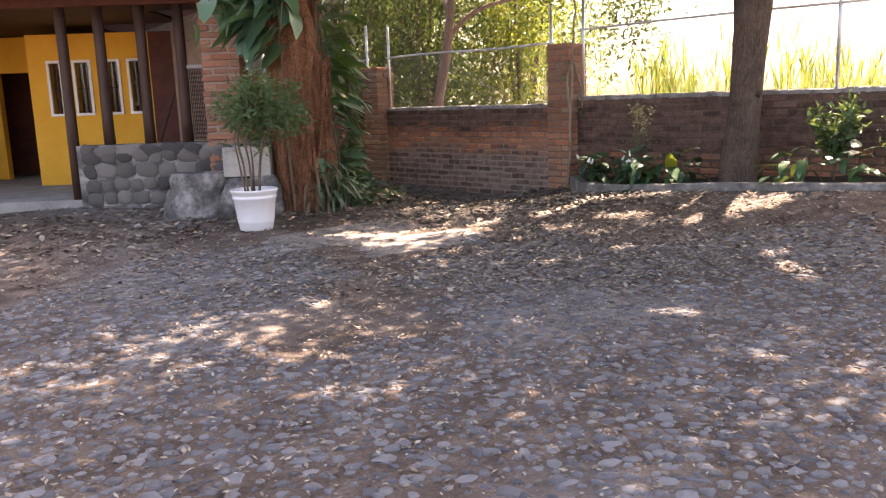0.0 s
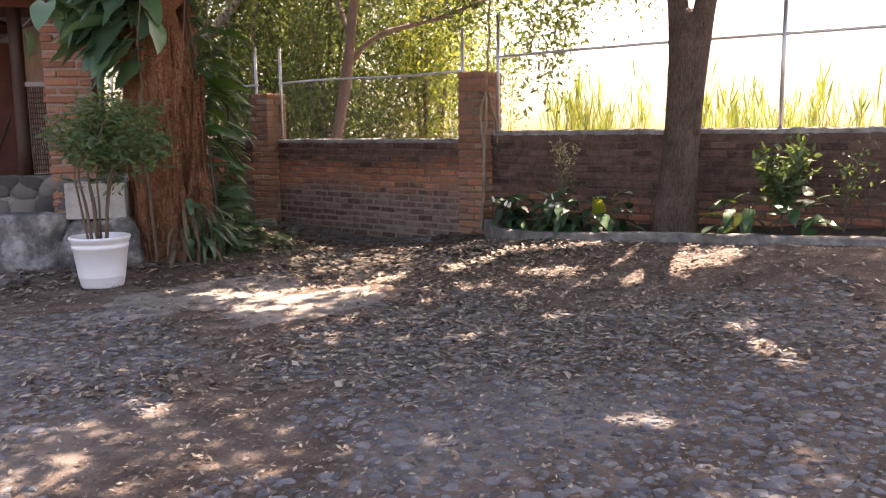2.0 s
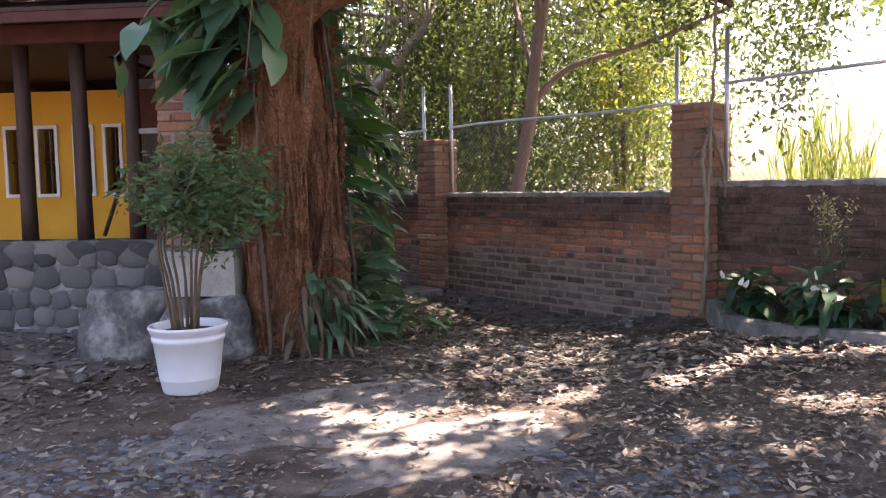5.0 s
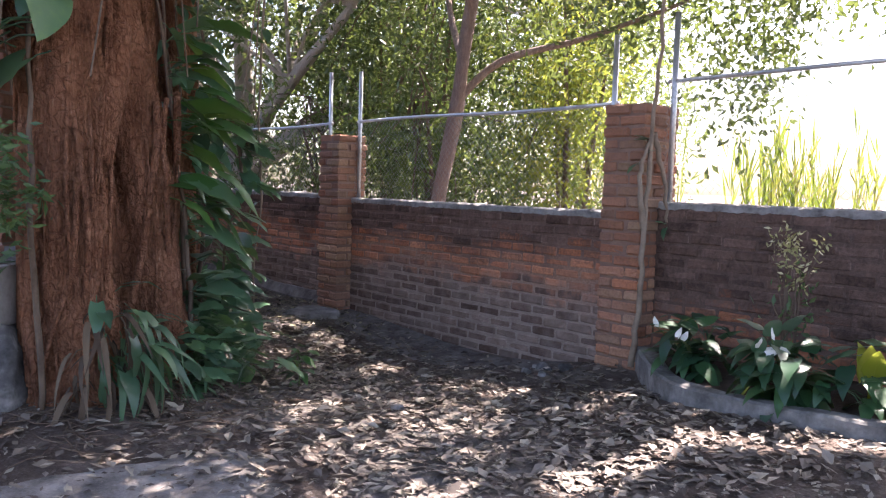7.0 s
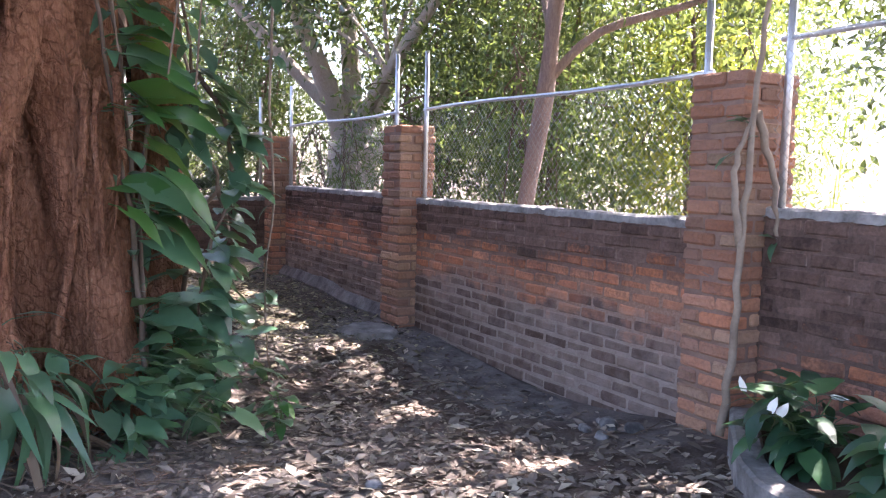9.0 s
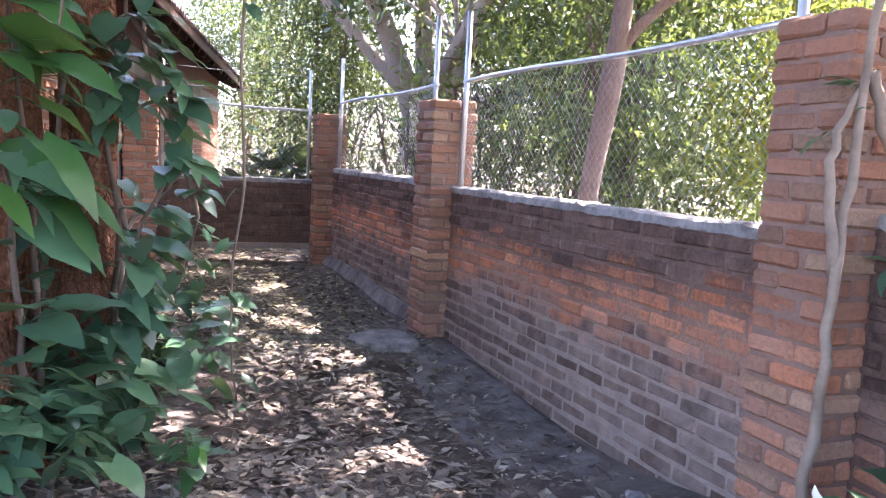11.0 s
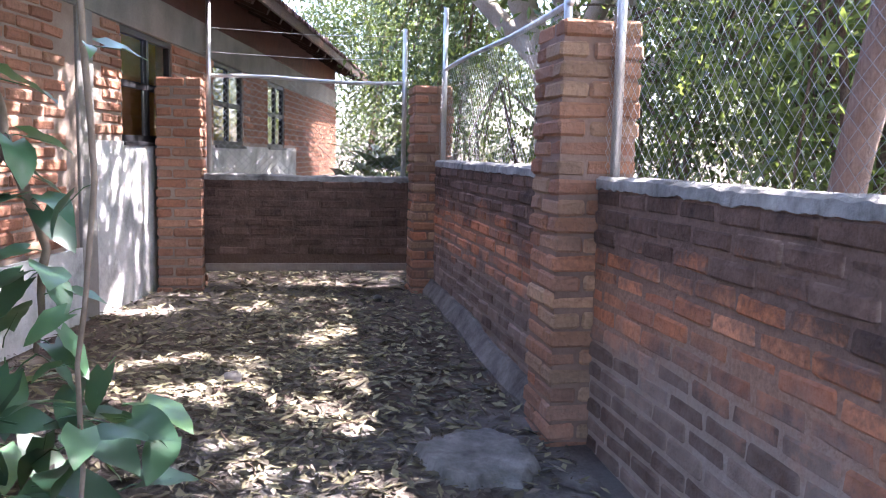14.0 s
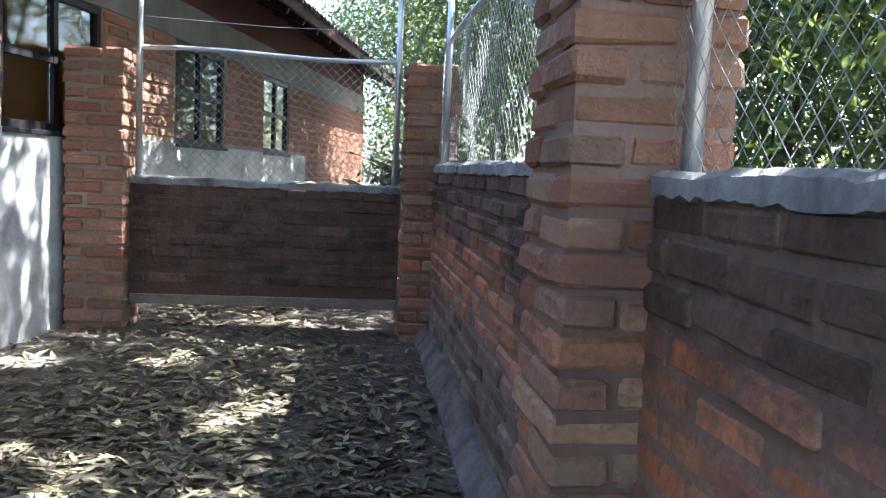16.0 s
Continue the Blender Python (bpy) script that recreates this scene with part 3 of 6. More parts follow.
def chain_link(m, length, z0, z1, step=0.058, r=0.0008):
    """Diamond wire mesh in the local xz plane."""
    verts, faces = [], []
    h = z1 - z0
    k = -h
    while k < length:
        for sgn in (1, -1):
            xa, xb = k, k + h
            za, zb = (z0, z1) if sgn > 0 else (z1, z0)
            ta, tb = max(0.0, -xa / h), min(1.0, (length - xa) / h)
            if tb - ta > 0.03:
                cut = 14
                for s in range(cut):
                    t0, t1 = ta + (tb - ta) * s / cut, ta + (tb - ta) * (s + 1) / cut
                    ends = []
                    for t in (t0, t1):
                        x, z = xa + h * t, za + (zb - za) * t
                        wx, wz = 0.011 * noise.noise((x * 5.0, z * 5.0, 3.0 + sgn)), 0.011 * noise.noise((x * 5.0, z * 5.0, 8.0 + sgn))
                        ends.append((x + wx, 0.03 * noise.noise((x * 2.0, z * 2.5, 1.0)) + 0.002 * sgn, z + wz))
                    b = len(verts)
                    for e in ends:
                        verts += [(e[0], e[1] + r, e[2]), (e[0] - sgn * r, e[1] - r * 0.6, e[2] + r), (e[0] + sgn * r, e[1] - r * 0.6, e[2] - r)]
                    faces += [(b + q, b + (q + 1) % 3, b + 3 + (q + 1) % 3, b + 3 + q) for q in range(3)]
        k += step
    return mesh_of("chain_link", verts, faces, M_WIRE)


def fence_bay(m, length, z0, rail, post_top, label, posts=(0.04, -0.04), barbs=()):
    fence = thing("fence", None, None, label, "fence", "chain-link fence bays on the wall", at=m)
    for k, x in enumerate(posts):
        x = length + x if x < 0 else x
        top = post_top[k]
        bm = pipe(bmesh.new(), (x, 0.06, z0 - 0.02), (x, 0.06, top), 0.021, 12)
        part("post", bm, M_STEEL, fence, smooth=True)
    part("rail", tube(bmesh.new(), [(0.0 + length * i / 6, 0.06, rail + 0.012 * math.sin(i * 1.1)) for i in range(7)], 0.016, 10), M_STEEL, fence, smooth=True)
    me = chain_link(m, length, z0, rail)
    part("chain_link", me, M_WIRE, fence).matrix_local = pose(0, 0.035, 0)
    for b in barbs:
        part("strand", tube(bmesh.new(), [(0, 0.06, b), (length * 0.5, 0.06, b - 0.02), (length, 0.06, b)], 0.002, 5), M_WIRE, fence)
    return fence


fence_bay(along_wall(WALL_A, 10.25), 3.39, 1.20, 2.0, (2.52, 2.50), "galvanised chain-link fence bay with pipe posts and rail")
fence_bay(along_wall(WALL_B, 13.83), 3.21, 1.23, 1.99, (2.50, 2.54), "galvanised chain-link fence bay, its mesh slack")
fence_bay(along_wall(WALL_C, 6.50), 7.4, 1.285, 2.14, (2.62, 2.62), "galvanised chain-link fence bay with pipe posts and rail", posts=(0.05, 3.25))
fence_bay(pose(6.77, 14.11, 0), 1.75, 1.075, 1.90, (2.62, 2.37), "galvanised chain-link fence bay before the brick house", barbs=(2.1, 2.3))


# ---- brick house behind the cross wall ----
H = Matrix(((0.9798, 0.2, 0, 6.15), (-0.2, 0.9798, 0, 13.0), (0, 0, 1, 0), (0, 0, 0, 1))) @ pose(0, 0, 0, 0, 0, 90)
# local x runs along the wall away from the yard, local y points into the house


def house():
    s0, s1 = -4.25, 11.2
    wins = [(0.49, 1.60), (2.80, 3.96), (5.18, 6.22)]
    zs, zt = 1.33, 2.19
    bm = bmesh.new()
    last = s0
    for a, b in wins:
        box(bm, last, a, 0.01, 0.16, -0.2, 2.2)
        box(bm, a, b, 0.01, 0.16, -0.2, zs)
        last = b
    box(bm, last, s1, 0.01, 0.16, -0.2, 2.2)
    box(bm, s1 - 0.16, s1, 0.17, 3.0, -0.2, 3.6)
    box(bm, 1.9, s1, 3.0, 3.16, -0.2, 3.6)
    hs = new("brick_house", bm_mesh("brick_house", bm, M_MORTAR_PALE))
    hs.matrix_world = H
    tagged(hs, "brick house with whitewashed base and black steel windows", "house")
    rnd = random.Random(5)
    count = 0
    for c in range(30):
        z = 2.195 - (c + 0.5) * COURSE
        if z < 0.2:
            break
        x = s0 + (0.14 if c % 2 else 0.0)
        while x < s1:
            a, b = x, min(x + 0.275, s1)
            x += 0.275
            if z < zs + 0.03 and a > -0.2 and a < 7.0:
                continue
            if z < 0.62 and a < 0:
                continue
            if -0.30 < a < -0.02 or -0.30 < b < -0.02:
                continue
            if z > zs:
                for wa, wb in wins:
                    if a < wa < b:
                        b = wa
                    if a < wb < b:
                        a = wb
                if any(wa - 0.001 <= a and b <= wb + 0.001 for wa, wb in wins):
                    continue
            if b - a < 0.05:
                continue
            if -1.6 < a < 4.2 and count < 300:
                lay(hs, M_BRICK_CLEAN, 0.26, 0.10, pose((a + b) / 2, 0.047, z), rnd, (b - a - JOINT) / 0.26)
                count += 1
            else:
                rest.append(((a + b) / 2, z, b - a - JOINT))
    bm = bmesh.new()
    for x, z, w in rest:
        box(bm, x - w / 2, x + w / 2, 0.0, 0.02, z - 0.032, z + 0.032)
    tagged(part("brickwork", bm, M_BRICK_CLEAN, hs, "orange bricks in pale mortar"), kind="stuff")
    part("ring_beam", boxes((s0, s1, -0.006, 0.165, 2.2, 2.52), bevel=0.006), M_BEAM, hs, "grey concrete ring beam")
    # the eave's shadow is put into this strip's dark red colour
    part("eave_shade_strip", boxes((s0, s1, 0.03, 0.15, 2.52, 3.02), (s1 - 0.15, s1, 0.15, 2.6, 2.52, 3.1)), M_REDWOOD, hs, "strip above the ring beam, coloured dark red as the eave's shadow")
    part("column", boxes((-0.24, -0.01, -0.012, 0.1, 0.0, 2.2), bevel=0.006), M_BEAM, hs, "pale concrete column")
    pl = bmesh.new()
    box(pl, -0.009, 7.0, -0.012, 0.02, -0.1, zs)
    box(pl, s0, -0.241, -0.012, 0.02, -0.1, 0.60)
    part("plaster_base", pl, M_PLASTER, hs, "streaked whitewashed plaster base")
    # black sheet added in place of the shaded gap between plaster and pier
    part("dark_gap_strip", boxes((1.15, 1.26, -0.03, -0.013, 0.45, zs - 0.032)), M_BLACK, hs, "flat black strip standing for the dark gap beside the whitewash")
    for a, b in wins:
        mid = (a + b) / 2 + 0.02
        w = None
        for q in ((a, b, 0.02, 0.08, zs, zs + 0.05), (a, b, 0.02, 0.08, zt - 0.04, zt + 0.008), (a, a + 0.045, 0.022, 0.078, zs, zt), (b - 0.045, b, 0.022, 0.078, zs, zt), (mid - 0.025, mid + 0.025, 0.024, 0.076, zs, zt), (a, b, 0.028, 0.072, zs + 0.42, zs + 0.47)):
            if w is None:
                w = part("window", boxes(q), M_BLACK, hs, "black steel casement window")
            else:
                part("frame_bar", boxes(q), M_BLACK, w)
        for i, (p, q) in enumerate(((a, mid), (mid, b))):
            for lo, hi in ((zs + 0.05, zs + 0.42), (zs + 0.47, zt - 0.04)):
                g = part("pane", boxes((p + 0.035, q - 0.035, 0.046, 0.051, lo, hi)), M_GLASS, w)
                g.visible_shadow = False
        part("sill", boxes((a - 0.02, b + 0.02, -0.03, 0.06, zs - 0.03, zs), bevel=0.004), M_BLACK, w)
    # roof: tiles over boards and rafters, falling towards the yard
    def roof_z(y):
        return 2.80 + (y + 0.55) * 0.42
    bm = bmesh.new()
    for x0, x1, y0, y1 in ((-0.3, s1 + 0.45, -0.55, 2.6), (s0 + 0.4, -0.305, -0.55, 0.9)):
        v = [bm.verts.new(p) for p in ((x0, y0, roof_z(y0)), (x1, y0, roof_z(y0)), (x1, y1, roof_z(y1)), (x0, y1, roof_z(y1)))]
        w = [bm.verts.new(p.co + Vector((0, 0, 0.03))) for p in v]
        bm.faces.new(v)
        bm.faces.new(w[::-1])
        for k in range(4):
            bm.faces.new((v[k], v[(k + 1) % 4], w[(k + 1) % 4], w[k]))
    part("roof_deck", bm, M_REDWOOD, hs, "dark red boards under the roof")
    bm = bmesh.new()
    y0, y1 = 2.6, 3.3
    v = [bm.verts.new(p) for p in ((-0.3, y0, roof_z(2.6)), (s1 + 0.45, y0, roof_z(2.6)), (s1 + 0.45, y1, 3.9), (-0.3, y1, 3.9))]
    w = [bm.verts.new(p.co + Vector((0, 0, 0.06))) for p in v]
    bm.faces.new(v)
    bm.faces.new(w[::-1])
    for k in range(4):
        bm.faces.new((v[k], v[(k + 1) % 4], w[(k + 1) % 4], w[k]))
    part("back_roof", bm, M_ROOF, hs)
    x = s0 + 0.5
    slope = math.degrees(math.atan(0.42))
    while x < s1 + 0.4:
        part("rafter", boxes((x, x + 0.07, -0.52, 2.4 if x > -0.3 else 0.7, -0.11, -0.004), m=pose(0, -0.55, 2.80) @ pose(0, 0, 0, slope, 0, 0) @ pose(0, 0.55, 0)), M_WOOD, hs)
        x += 0.62
    part("fascia", boxes((s0 + 0.4, s1 + 0.45, -0.585, -0.551, 2.73, 2.85), bevel=0.004), M_WOOD, hs, "dark fascia board")
    tiles = bmesh.new()
    x = s0 + 0.4
    while x < s1 + 0.4:
        for r in range(7 if x > -0.3 else 3):
            ya = -0.62 + r * 0.42
            a, b = (ya, roof_z(ya) + 0.055), (ya + 0.48, roof_z(ya + 0.48) + 0.035)
            ring = []
            for yy, zz in (a, b):
                ring.append([tiles.verts.new((x + 0.085 * math.cos(t) + 0.085, yy, zz + 0.06 * math.sin(t))) for t in (0, 0.8, 1.57, 2.34, 3.1416)])
            for k in range(4):
                tiles.faces.new((ring[0][k], ring[0][k + 1], ring[1][k + 1], ring[1][k]))
        x += 0.18
    tagged(part("roof_tiles", tiles, M_ROOF, hs, "weathered clay roof tiles"), kind="stuff")
    room = bmesh.new()
    box(room, 1.9, s1 - 0.2, 2.6, 2.7, 0.0, 2.5)
    box(room, 2.1, 2.2, 0.2, 2.55, 0.0, 2.5)
    box(room, 4.4, 4.5, 0.2, 2.55, 0.0, 2.5)
    part("inner_wall", room, M_YELLOW, hs, "ochre painted inner walls")
    part("ceiling_boards", boxes((0.17, s1 - 0.17, 0.17, 2.95, 2.53, 2.56)), M_REDWOOD, hs)
    return hs


rest = []
house()


# ---- veranda house ----
VM = Matrix(((0.74, 0.673, 0, 4.85), (-0.673, 0.74, 0, 8.90), (0, 0, 1, 0), (0, 0, 0, 1)))
# local x runs to the right along its front, local y goes in


def rounded_stone(seed, n=9):
    """Low boulder of unit half-size, bulging towards -y."""
    rnd = random.Random(seed)
    bm = bmesh.new()
    rings = []
    for y, r in ((0.6, 1.0), (-0.25, 1.0), (-0.8, 0.74)):
        ring = []
        for k in range(n):
            a = 2 * math.pi * k / n
            q = r * (1 + rnd.uniform(-0.10, 0.10)) / max(abs(math.cos(a)), abs(math.sin(a))) ** 0.55
            ring.append(bm.verts.new((q * math.cos(a), y, q * math.sin(a))))
        rings.append(ring)
    for a, b in zip(rings, rings[1:]):
        for k in range(n):
            bm.faces.new((a[k], a[(k + 1) % n], b[(k + 1) % n], b[k]))
    top = bm.verts.new((rnd.uniform(-0.2, 0.2), -1.0, rnd.uniform(-0.2, 0.2)))
    for k in range(n):
        bm.faces.new((rings[-1][k], rings[-1][(k + 1) % n], top))
    return bm


def stone_wall():
    wall = new("stone_wall", bm_mesh("stone_wall", boxes((-1.55, 0.9, -0.08, 0.2, -0.2, 0.91)), M_ROCK))
    wall.matrix_world = VM
    tagged(wall, "low wall of grey river stones set in cement", "wall", kind="structure")
    meshes = [bm_mesh("stone", rounded_stone(k), M_STONE, True) for k in range(7)]
    rnd = random.Random(8)
    z = 0.06
    while z < 0.86:
        h = rnd.uniform(0.13, 0.19)
        x = -1.53 + rnd.uniform(0, 0.08)
        while x < 0.85:
            w = rnd.uniform(0.14, 0.27)
            ob = new("stone", rnd.choice(meshes))
            ob.parent = wall
            ob.matrix_local = pose(x + w / 2, -0.075, min(z + h / 2, 0.84) + rnd.uniform(-0.015, 0.015), 0, rnd.uniform(-15, 15), 0) @ Matrix.Diagonal((w * 0.50, 0.030, h * 0.52, 1))
            x += w
        z += h
    return wall


def tile_rows(x0, x1, y0, z0, slope, rows, step=0.18, run=0.36, cut=0.0):
    bm = bmesh.new()
    rnd = random.Random(3)
    x = x0
    while x < x1:
        for r in range(rows):
            ya = y0 + r * run
            if x > x1 - cut * (ya - y0 + run):
                continue
            ring = []
            for yy, lift in ((ya, 0.03), (ya + run + 0.06, 0.0)):
                zz = z0 + (yy - y0) * slope + lift + rnd.uniform(-0.004, 0.004)
                ring.append([bm.verts.new((x + step / 2 + 0.088 * math.cos(t), yy, zz + 0.06 * math.sin(t))) for t in (0, 0.8, 1.57, 2.34, 3.1416)])
            for k in range(4):
                bm.faces.new((ring[0][k], ring[0][k + 1], ring[1][k + 1], ring[1][k]))
        x += step
    return bm


def each(name, spans, material, parent, label=""):
    for q in spans:
        part(name, boxes(q), material, parent, label)


def veranda():
    hs = thing("veranda_house", None, None, "yellow house behind a veranda with dark wooden posts", "house", at=VM)
    each("floor_slab", [(-5.2, -0.1, -0.02, 0.6, -0.1, 0.27), (-5.2, -0.85, 0.6, 2.3, -0.1, 0.27), (-5.2, -2.3, 2.3, 4.6, -0.1, 0.27)], M_CEMENT, hs, "worn grey cement veranda floor")
    wins = [(-2.36, -2.17), (-1.93, -1.76), (-1.59, -1.44), (-2.72, -2.58)]
    spans, last = [], -2.87
    for a, b in sorted(wins):
        spans += [(last, a, 2.2, 2.35, 0.27, 2.4), (a, b, 2.2, 2.35, 0.27, 1.29), (a, b, 2.2, 2.35, 2.0, 2.4)]
        last = b
    spans += [(last, -1.30, 2.2, 2.35, 0.27, 2.4), (-3.02, -2.87, 2.2, 3.6, 0.27, 2.4)]
    each("wall", spans, M_YELLOW, hs, "bright yellow limewashed wall")
    part("wall", boxes((-1.30, -0.80, 2.2, 2.35, 0.27, 2.4)), M_REDWOOD, hs, "dark red-brown wall")
    part("wall", boxes((0.0, 0.15, 0.42, 0.75, 0.0, 2.5)), M_REDWOOD, hs, "dark red-brown wall")
    each("back_wall", [(-5.2, -4.15, 3.6, 3.75, 0.27, 2.5), (-3.45, -3.02, 3.6, 3.75, 0.27, 2.5), (-4.15, -3.45, 3.6, 3.75, 1.95, 2.5), (-5.35, -5.2, 1.0, 3.75, 0.27, 2.5)], M_YELLOW, hs, "ochre wall with a dark doorway")
    each("room_wall", [(-4.6, -3.2, 4.6, 4.7, 0.0, 2.5), (-4.7, -4.6, 3.75, 4.7, 0.0, 2.5), (-3.2, -3.1, 3.76, 4.7, 0.0, 2.5)], M_REDWOOD, hs)
    for a, b in wins:
        w = part("window", boxes((a, b, 2.177, 2.23, 1.255, 1.29)), M_WHITE, hs, "narrow window with white surround")
        part("frame_bar", boxes((a, b, 2.177, 2.23, 2.0, 2.035)), M_WHITE, w)
        for q in ((a - 0.035, a, 1.255, 2.035), (b, b + 0.035, 1.255, 2.035)):
            part("frame_bar", boxes((q[0], q[1], 2.175, 2.23, q[2], q[3])), M_WHITE, w)
        part("pane", boxes((a + 0.006, b - 0.006, 2.29, 2.296, 1.30, 1.99)), M_GLASS, w).visible_shadow = False
        part("bar", boxes(((a + b) / 2 - 0.008, (a + b) / 2 + 0.008, 2.26, 2.275, 1.29, 2.0), (a, b, 2.262, 2.273, 1.63, 1.645)), M_WOOD, w)
    for x, z0 in ((-0.275, 0.91), (-0.72, 0.91), (-1.20, 0.91), (-1.63, 0.2)):
        part("post", tube(bmesh.new(), [(x, 0.06, z0), (x, 0.06, 1.2), (x + 0.004, 0.06, 2.0), (x, 0.06, 2.5)], [0.068, 0.064, 0.062, 0.064], 10, wobble=0.03, seed=int(-x * 50)), M_WOOD, hs, "dark round wooden post", True)
    part("beam", boxes((-5.2, 0.44, -0.03, 0.15, 2.5, 2.66), bevel=0.008), M_REDWOOD, hs, "red-stained front beam")
    part("brace", tube(bmesh.new(), [(-0.66, 0.25, 0.93), (-0.44, 0.25, 1.5)], 0.018, 6), M_WOOD, hs)
    for k in range(9):
        part("lattice_slat", boxes((-0.20 + k * 0.021, -0.188 + k * 0.021, 0.05, 0.06, 0.93, 1.76)), M_WOOD, hs)
    for k in range(16):
        part("lattice_slat", boxes((-0.205, -0.01, 0.062, 0.07, 0.95 + k * 0.05, 0.966 + k * 0.05)), M_WOOD, hs)
    part("lattice_cap", boxes((-0.215, -0.005, 0.03, 0.09, 1.765, 1.81), bevel=0.005), M_CEMENT, hs)
    each("ceiling", [(-5.2, -0.1, 0.16, 0.8, 2.52, 2.56), (-5.2, -0.85, 0.8, 2.3, 2.52, 2.56), (-5.2, -2.3, 2.3, 4.6, 2.52, 2.56)], M_WOOD, hs, "dark board ceiling")
    part("eave_board", boxes((-5.4, 0.75, -0.46, -0.43, 2.58, 2.66), bevel=0.004), M_REDWOOD, hs)
    for k in range(9):
        part("rafter", boxes((-5.1 + k * 0.68, -5.04 + k * 0.68, -0.43, 0.6, -0.05, 0.04), m=pose(0, -0.43, 2.64, 17, 0, 0) @ pose(0, 0.43, 0)), M_WOOD, hs)
    bm = bmesh.new()
    v = [bm.verts.new(p) for p in ((-5.4, -0.45, 2.665), (0.75, -0.45, 2.665), (-0.9, 2.4, 3.577), (-5.4, 2.4, 3.577))]
    w = [bm.verts.new(p.co + Vector((0, 0, 0.03))) for p in v]
    bm.faces.new(v), bm.faces.new(w[::-1])
    for k in range(4):
        bm.faces.new((v[k], v[(k + 1) % 4], w[(k + 1) % 4], w[k]))
    part("roof_deck", bm, M_WOOD, hs)
    tagged(part("roof_tiles", tile_rows(-5.4, 0.7, -0.5, 2.69, 0.32, 8, cut=0.55), M_ROOF, hs, "mossy grey-brown clay roof tiles"), kind="stuff")
    return hs


stone_wall()
veranda()
brick_pier("pier_5", -0.01, 0.44, -0.10, 0.36, -0.1, 2.50, "orange brick corner column of the veranda", M_BRICK_CLEAN, 25, M_MORTAR_PALE, VM)
cab = thing("cabinet", boxes((-5.0, -4.35, 2.9, 3.3, 0.27, 1.25), m=VM, bevel=0.01), M_BRICK_CLEAN, "orange cabinet on the veranda floor", "cabinet")
part("door", boxes((-4.98, -4.68, 2.885, 2.898, 0.35, 1.2), m=VM), M_REDWOOD, cab)
part("door", boxes((-4.67, -4.37, 2.885, 2.898, 0.35, 1.2), m=VM), M_REDWOOD, cab)


# ---- leaves and plants ----
def blade(name, material, length=1.0, width=0.7, droop=0.25, fold=0.18, heart=0.18, stalk=0.5, rows=7, seed=0):
    """A leaf from its stalk's foot at the origin out along +x, rounded at the base and pointed at the tip."""
    rnd = random.Random(seed)
    bm = bmesh.new()
    spine, lefts, rights = [], [], []
    for i in range(rows + 1):
        t = i / rows
        w = width * 0.5 * (math.sin(math.pi * min(1.0, 0.10 + 0.90 * t) ** 0.62) ** 0.8) if i < rows else 0.0
        x = stalk + length * t
        z = 0.12 * stalk - droop * t * t * length + 0.02 * math.sin(t * 7 + seed)
        wave = 0.03 * width * math.sin(t * 14 + seed)
        spine.append(bm.verts.new((x, 0, z)))
        if i == rows:
            lefts.append(spine[-1]), rights.append(spine[-1])
        else:
            back = heart * length if i == 0 else 0.0
            w = max(w, 0.22 * width if i == 0 else 0.0)
            lefts.append(bm.verts.new((x - back, w, z + fold * w + wave)))
            rights.append(bm.verts.new((x - back, -w, z + fold * w - wave)))
    for i in range(rows):
        for edge, s in ((lefts, 1), (rights, -1)):
            q = [spine[i], spine[i + 1], edge[i + 1], edge[i]] if s < 0 else [spine[i], edge[i], edge[i + 1], spine[i + 1]]
            q = list(dict.fromkeys(q))
            bm.faces.new(q)
    if stalk:
        tube(bm, [(0, 0, -0.10 * stalk), (stalk * 0.5, 0, 0.06 * stalk), (stalk + length * 0.5, 0, 0.12 * stalk - droop * 0.25 * length - 0.012)], [0.016, 0.013, 0.006], 5, cap=False)
    me = bm_mesh(name, bm, material, True)
    return me


HEARTS = [blade("leaf", M_LEAF_BIG, 1.0, 0.72, 0.30, 0.16, 0.2, 0.45, seed=k) for k in range(3)] + [blade("leaf", M_LEAF_BIG, 1.0, 0.5, 0.5, 0.22, 0.16, 0.5, seed=9)]
LONGS = [blade("leaf", M_LEAF_BIG, 1.0, 0.34, 0.45, 0.2, 0.05, 0.4, seed=k) for k in (4, 5)]
BRIGHTS = [blade("leaf", M_LEAF_BRIGHT, 1.0, w, 0.3, 0.16, 0.18, 0.45, seed=k) for k, w in ((11, 0.62), (12, 0.45))]
PADDLES = [blade("leaf", M_LEAF_BIG, 1.0, 0.46, 0.55, 0.14, 0.1, 0.45, seed=k) for k in (21, 22)]
STRAPS = [blade("leaf", M_LEAF_BIG, 1.0, 0.17, 0.75, 0.2, 0.0, 0.25, seed=k) for k in (6, 7)]
DEADS = [blade("leaf", M_DEAD, 1.0, 0.12, 0.9, 0.45, 0.0, 0.25, seed=k) for k in (1, 2)]
LILIES = [blade("leaf", M_LEAF_LILY, 1.0, 0.54, 0.5, 0.10, 0.02, 0.6, seed=k) for k in (2, 3, 8)]


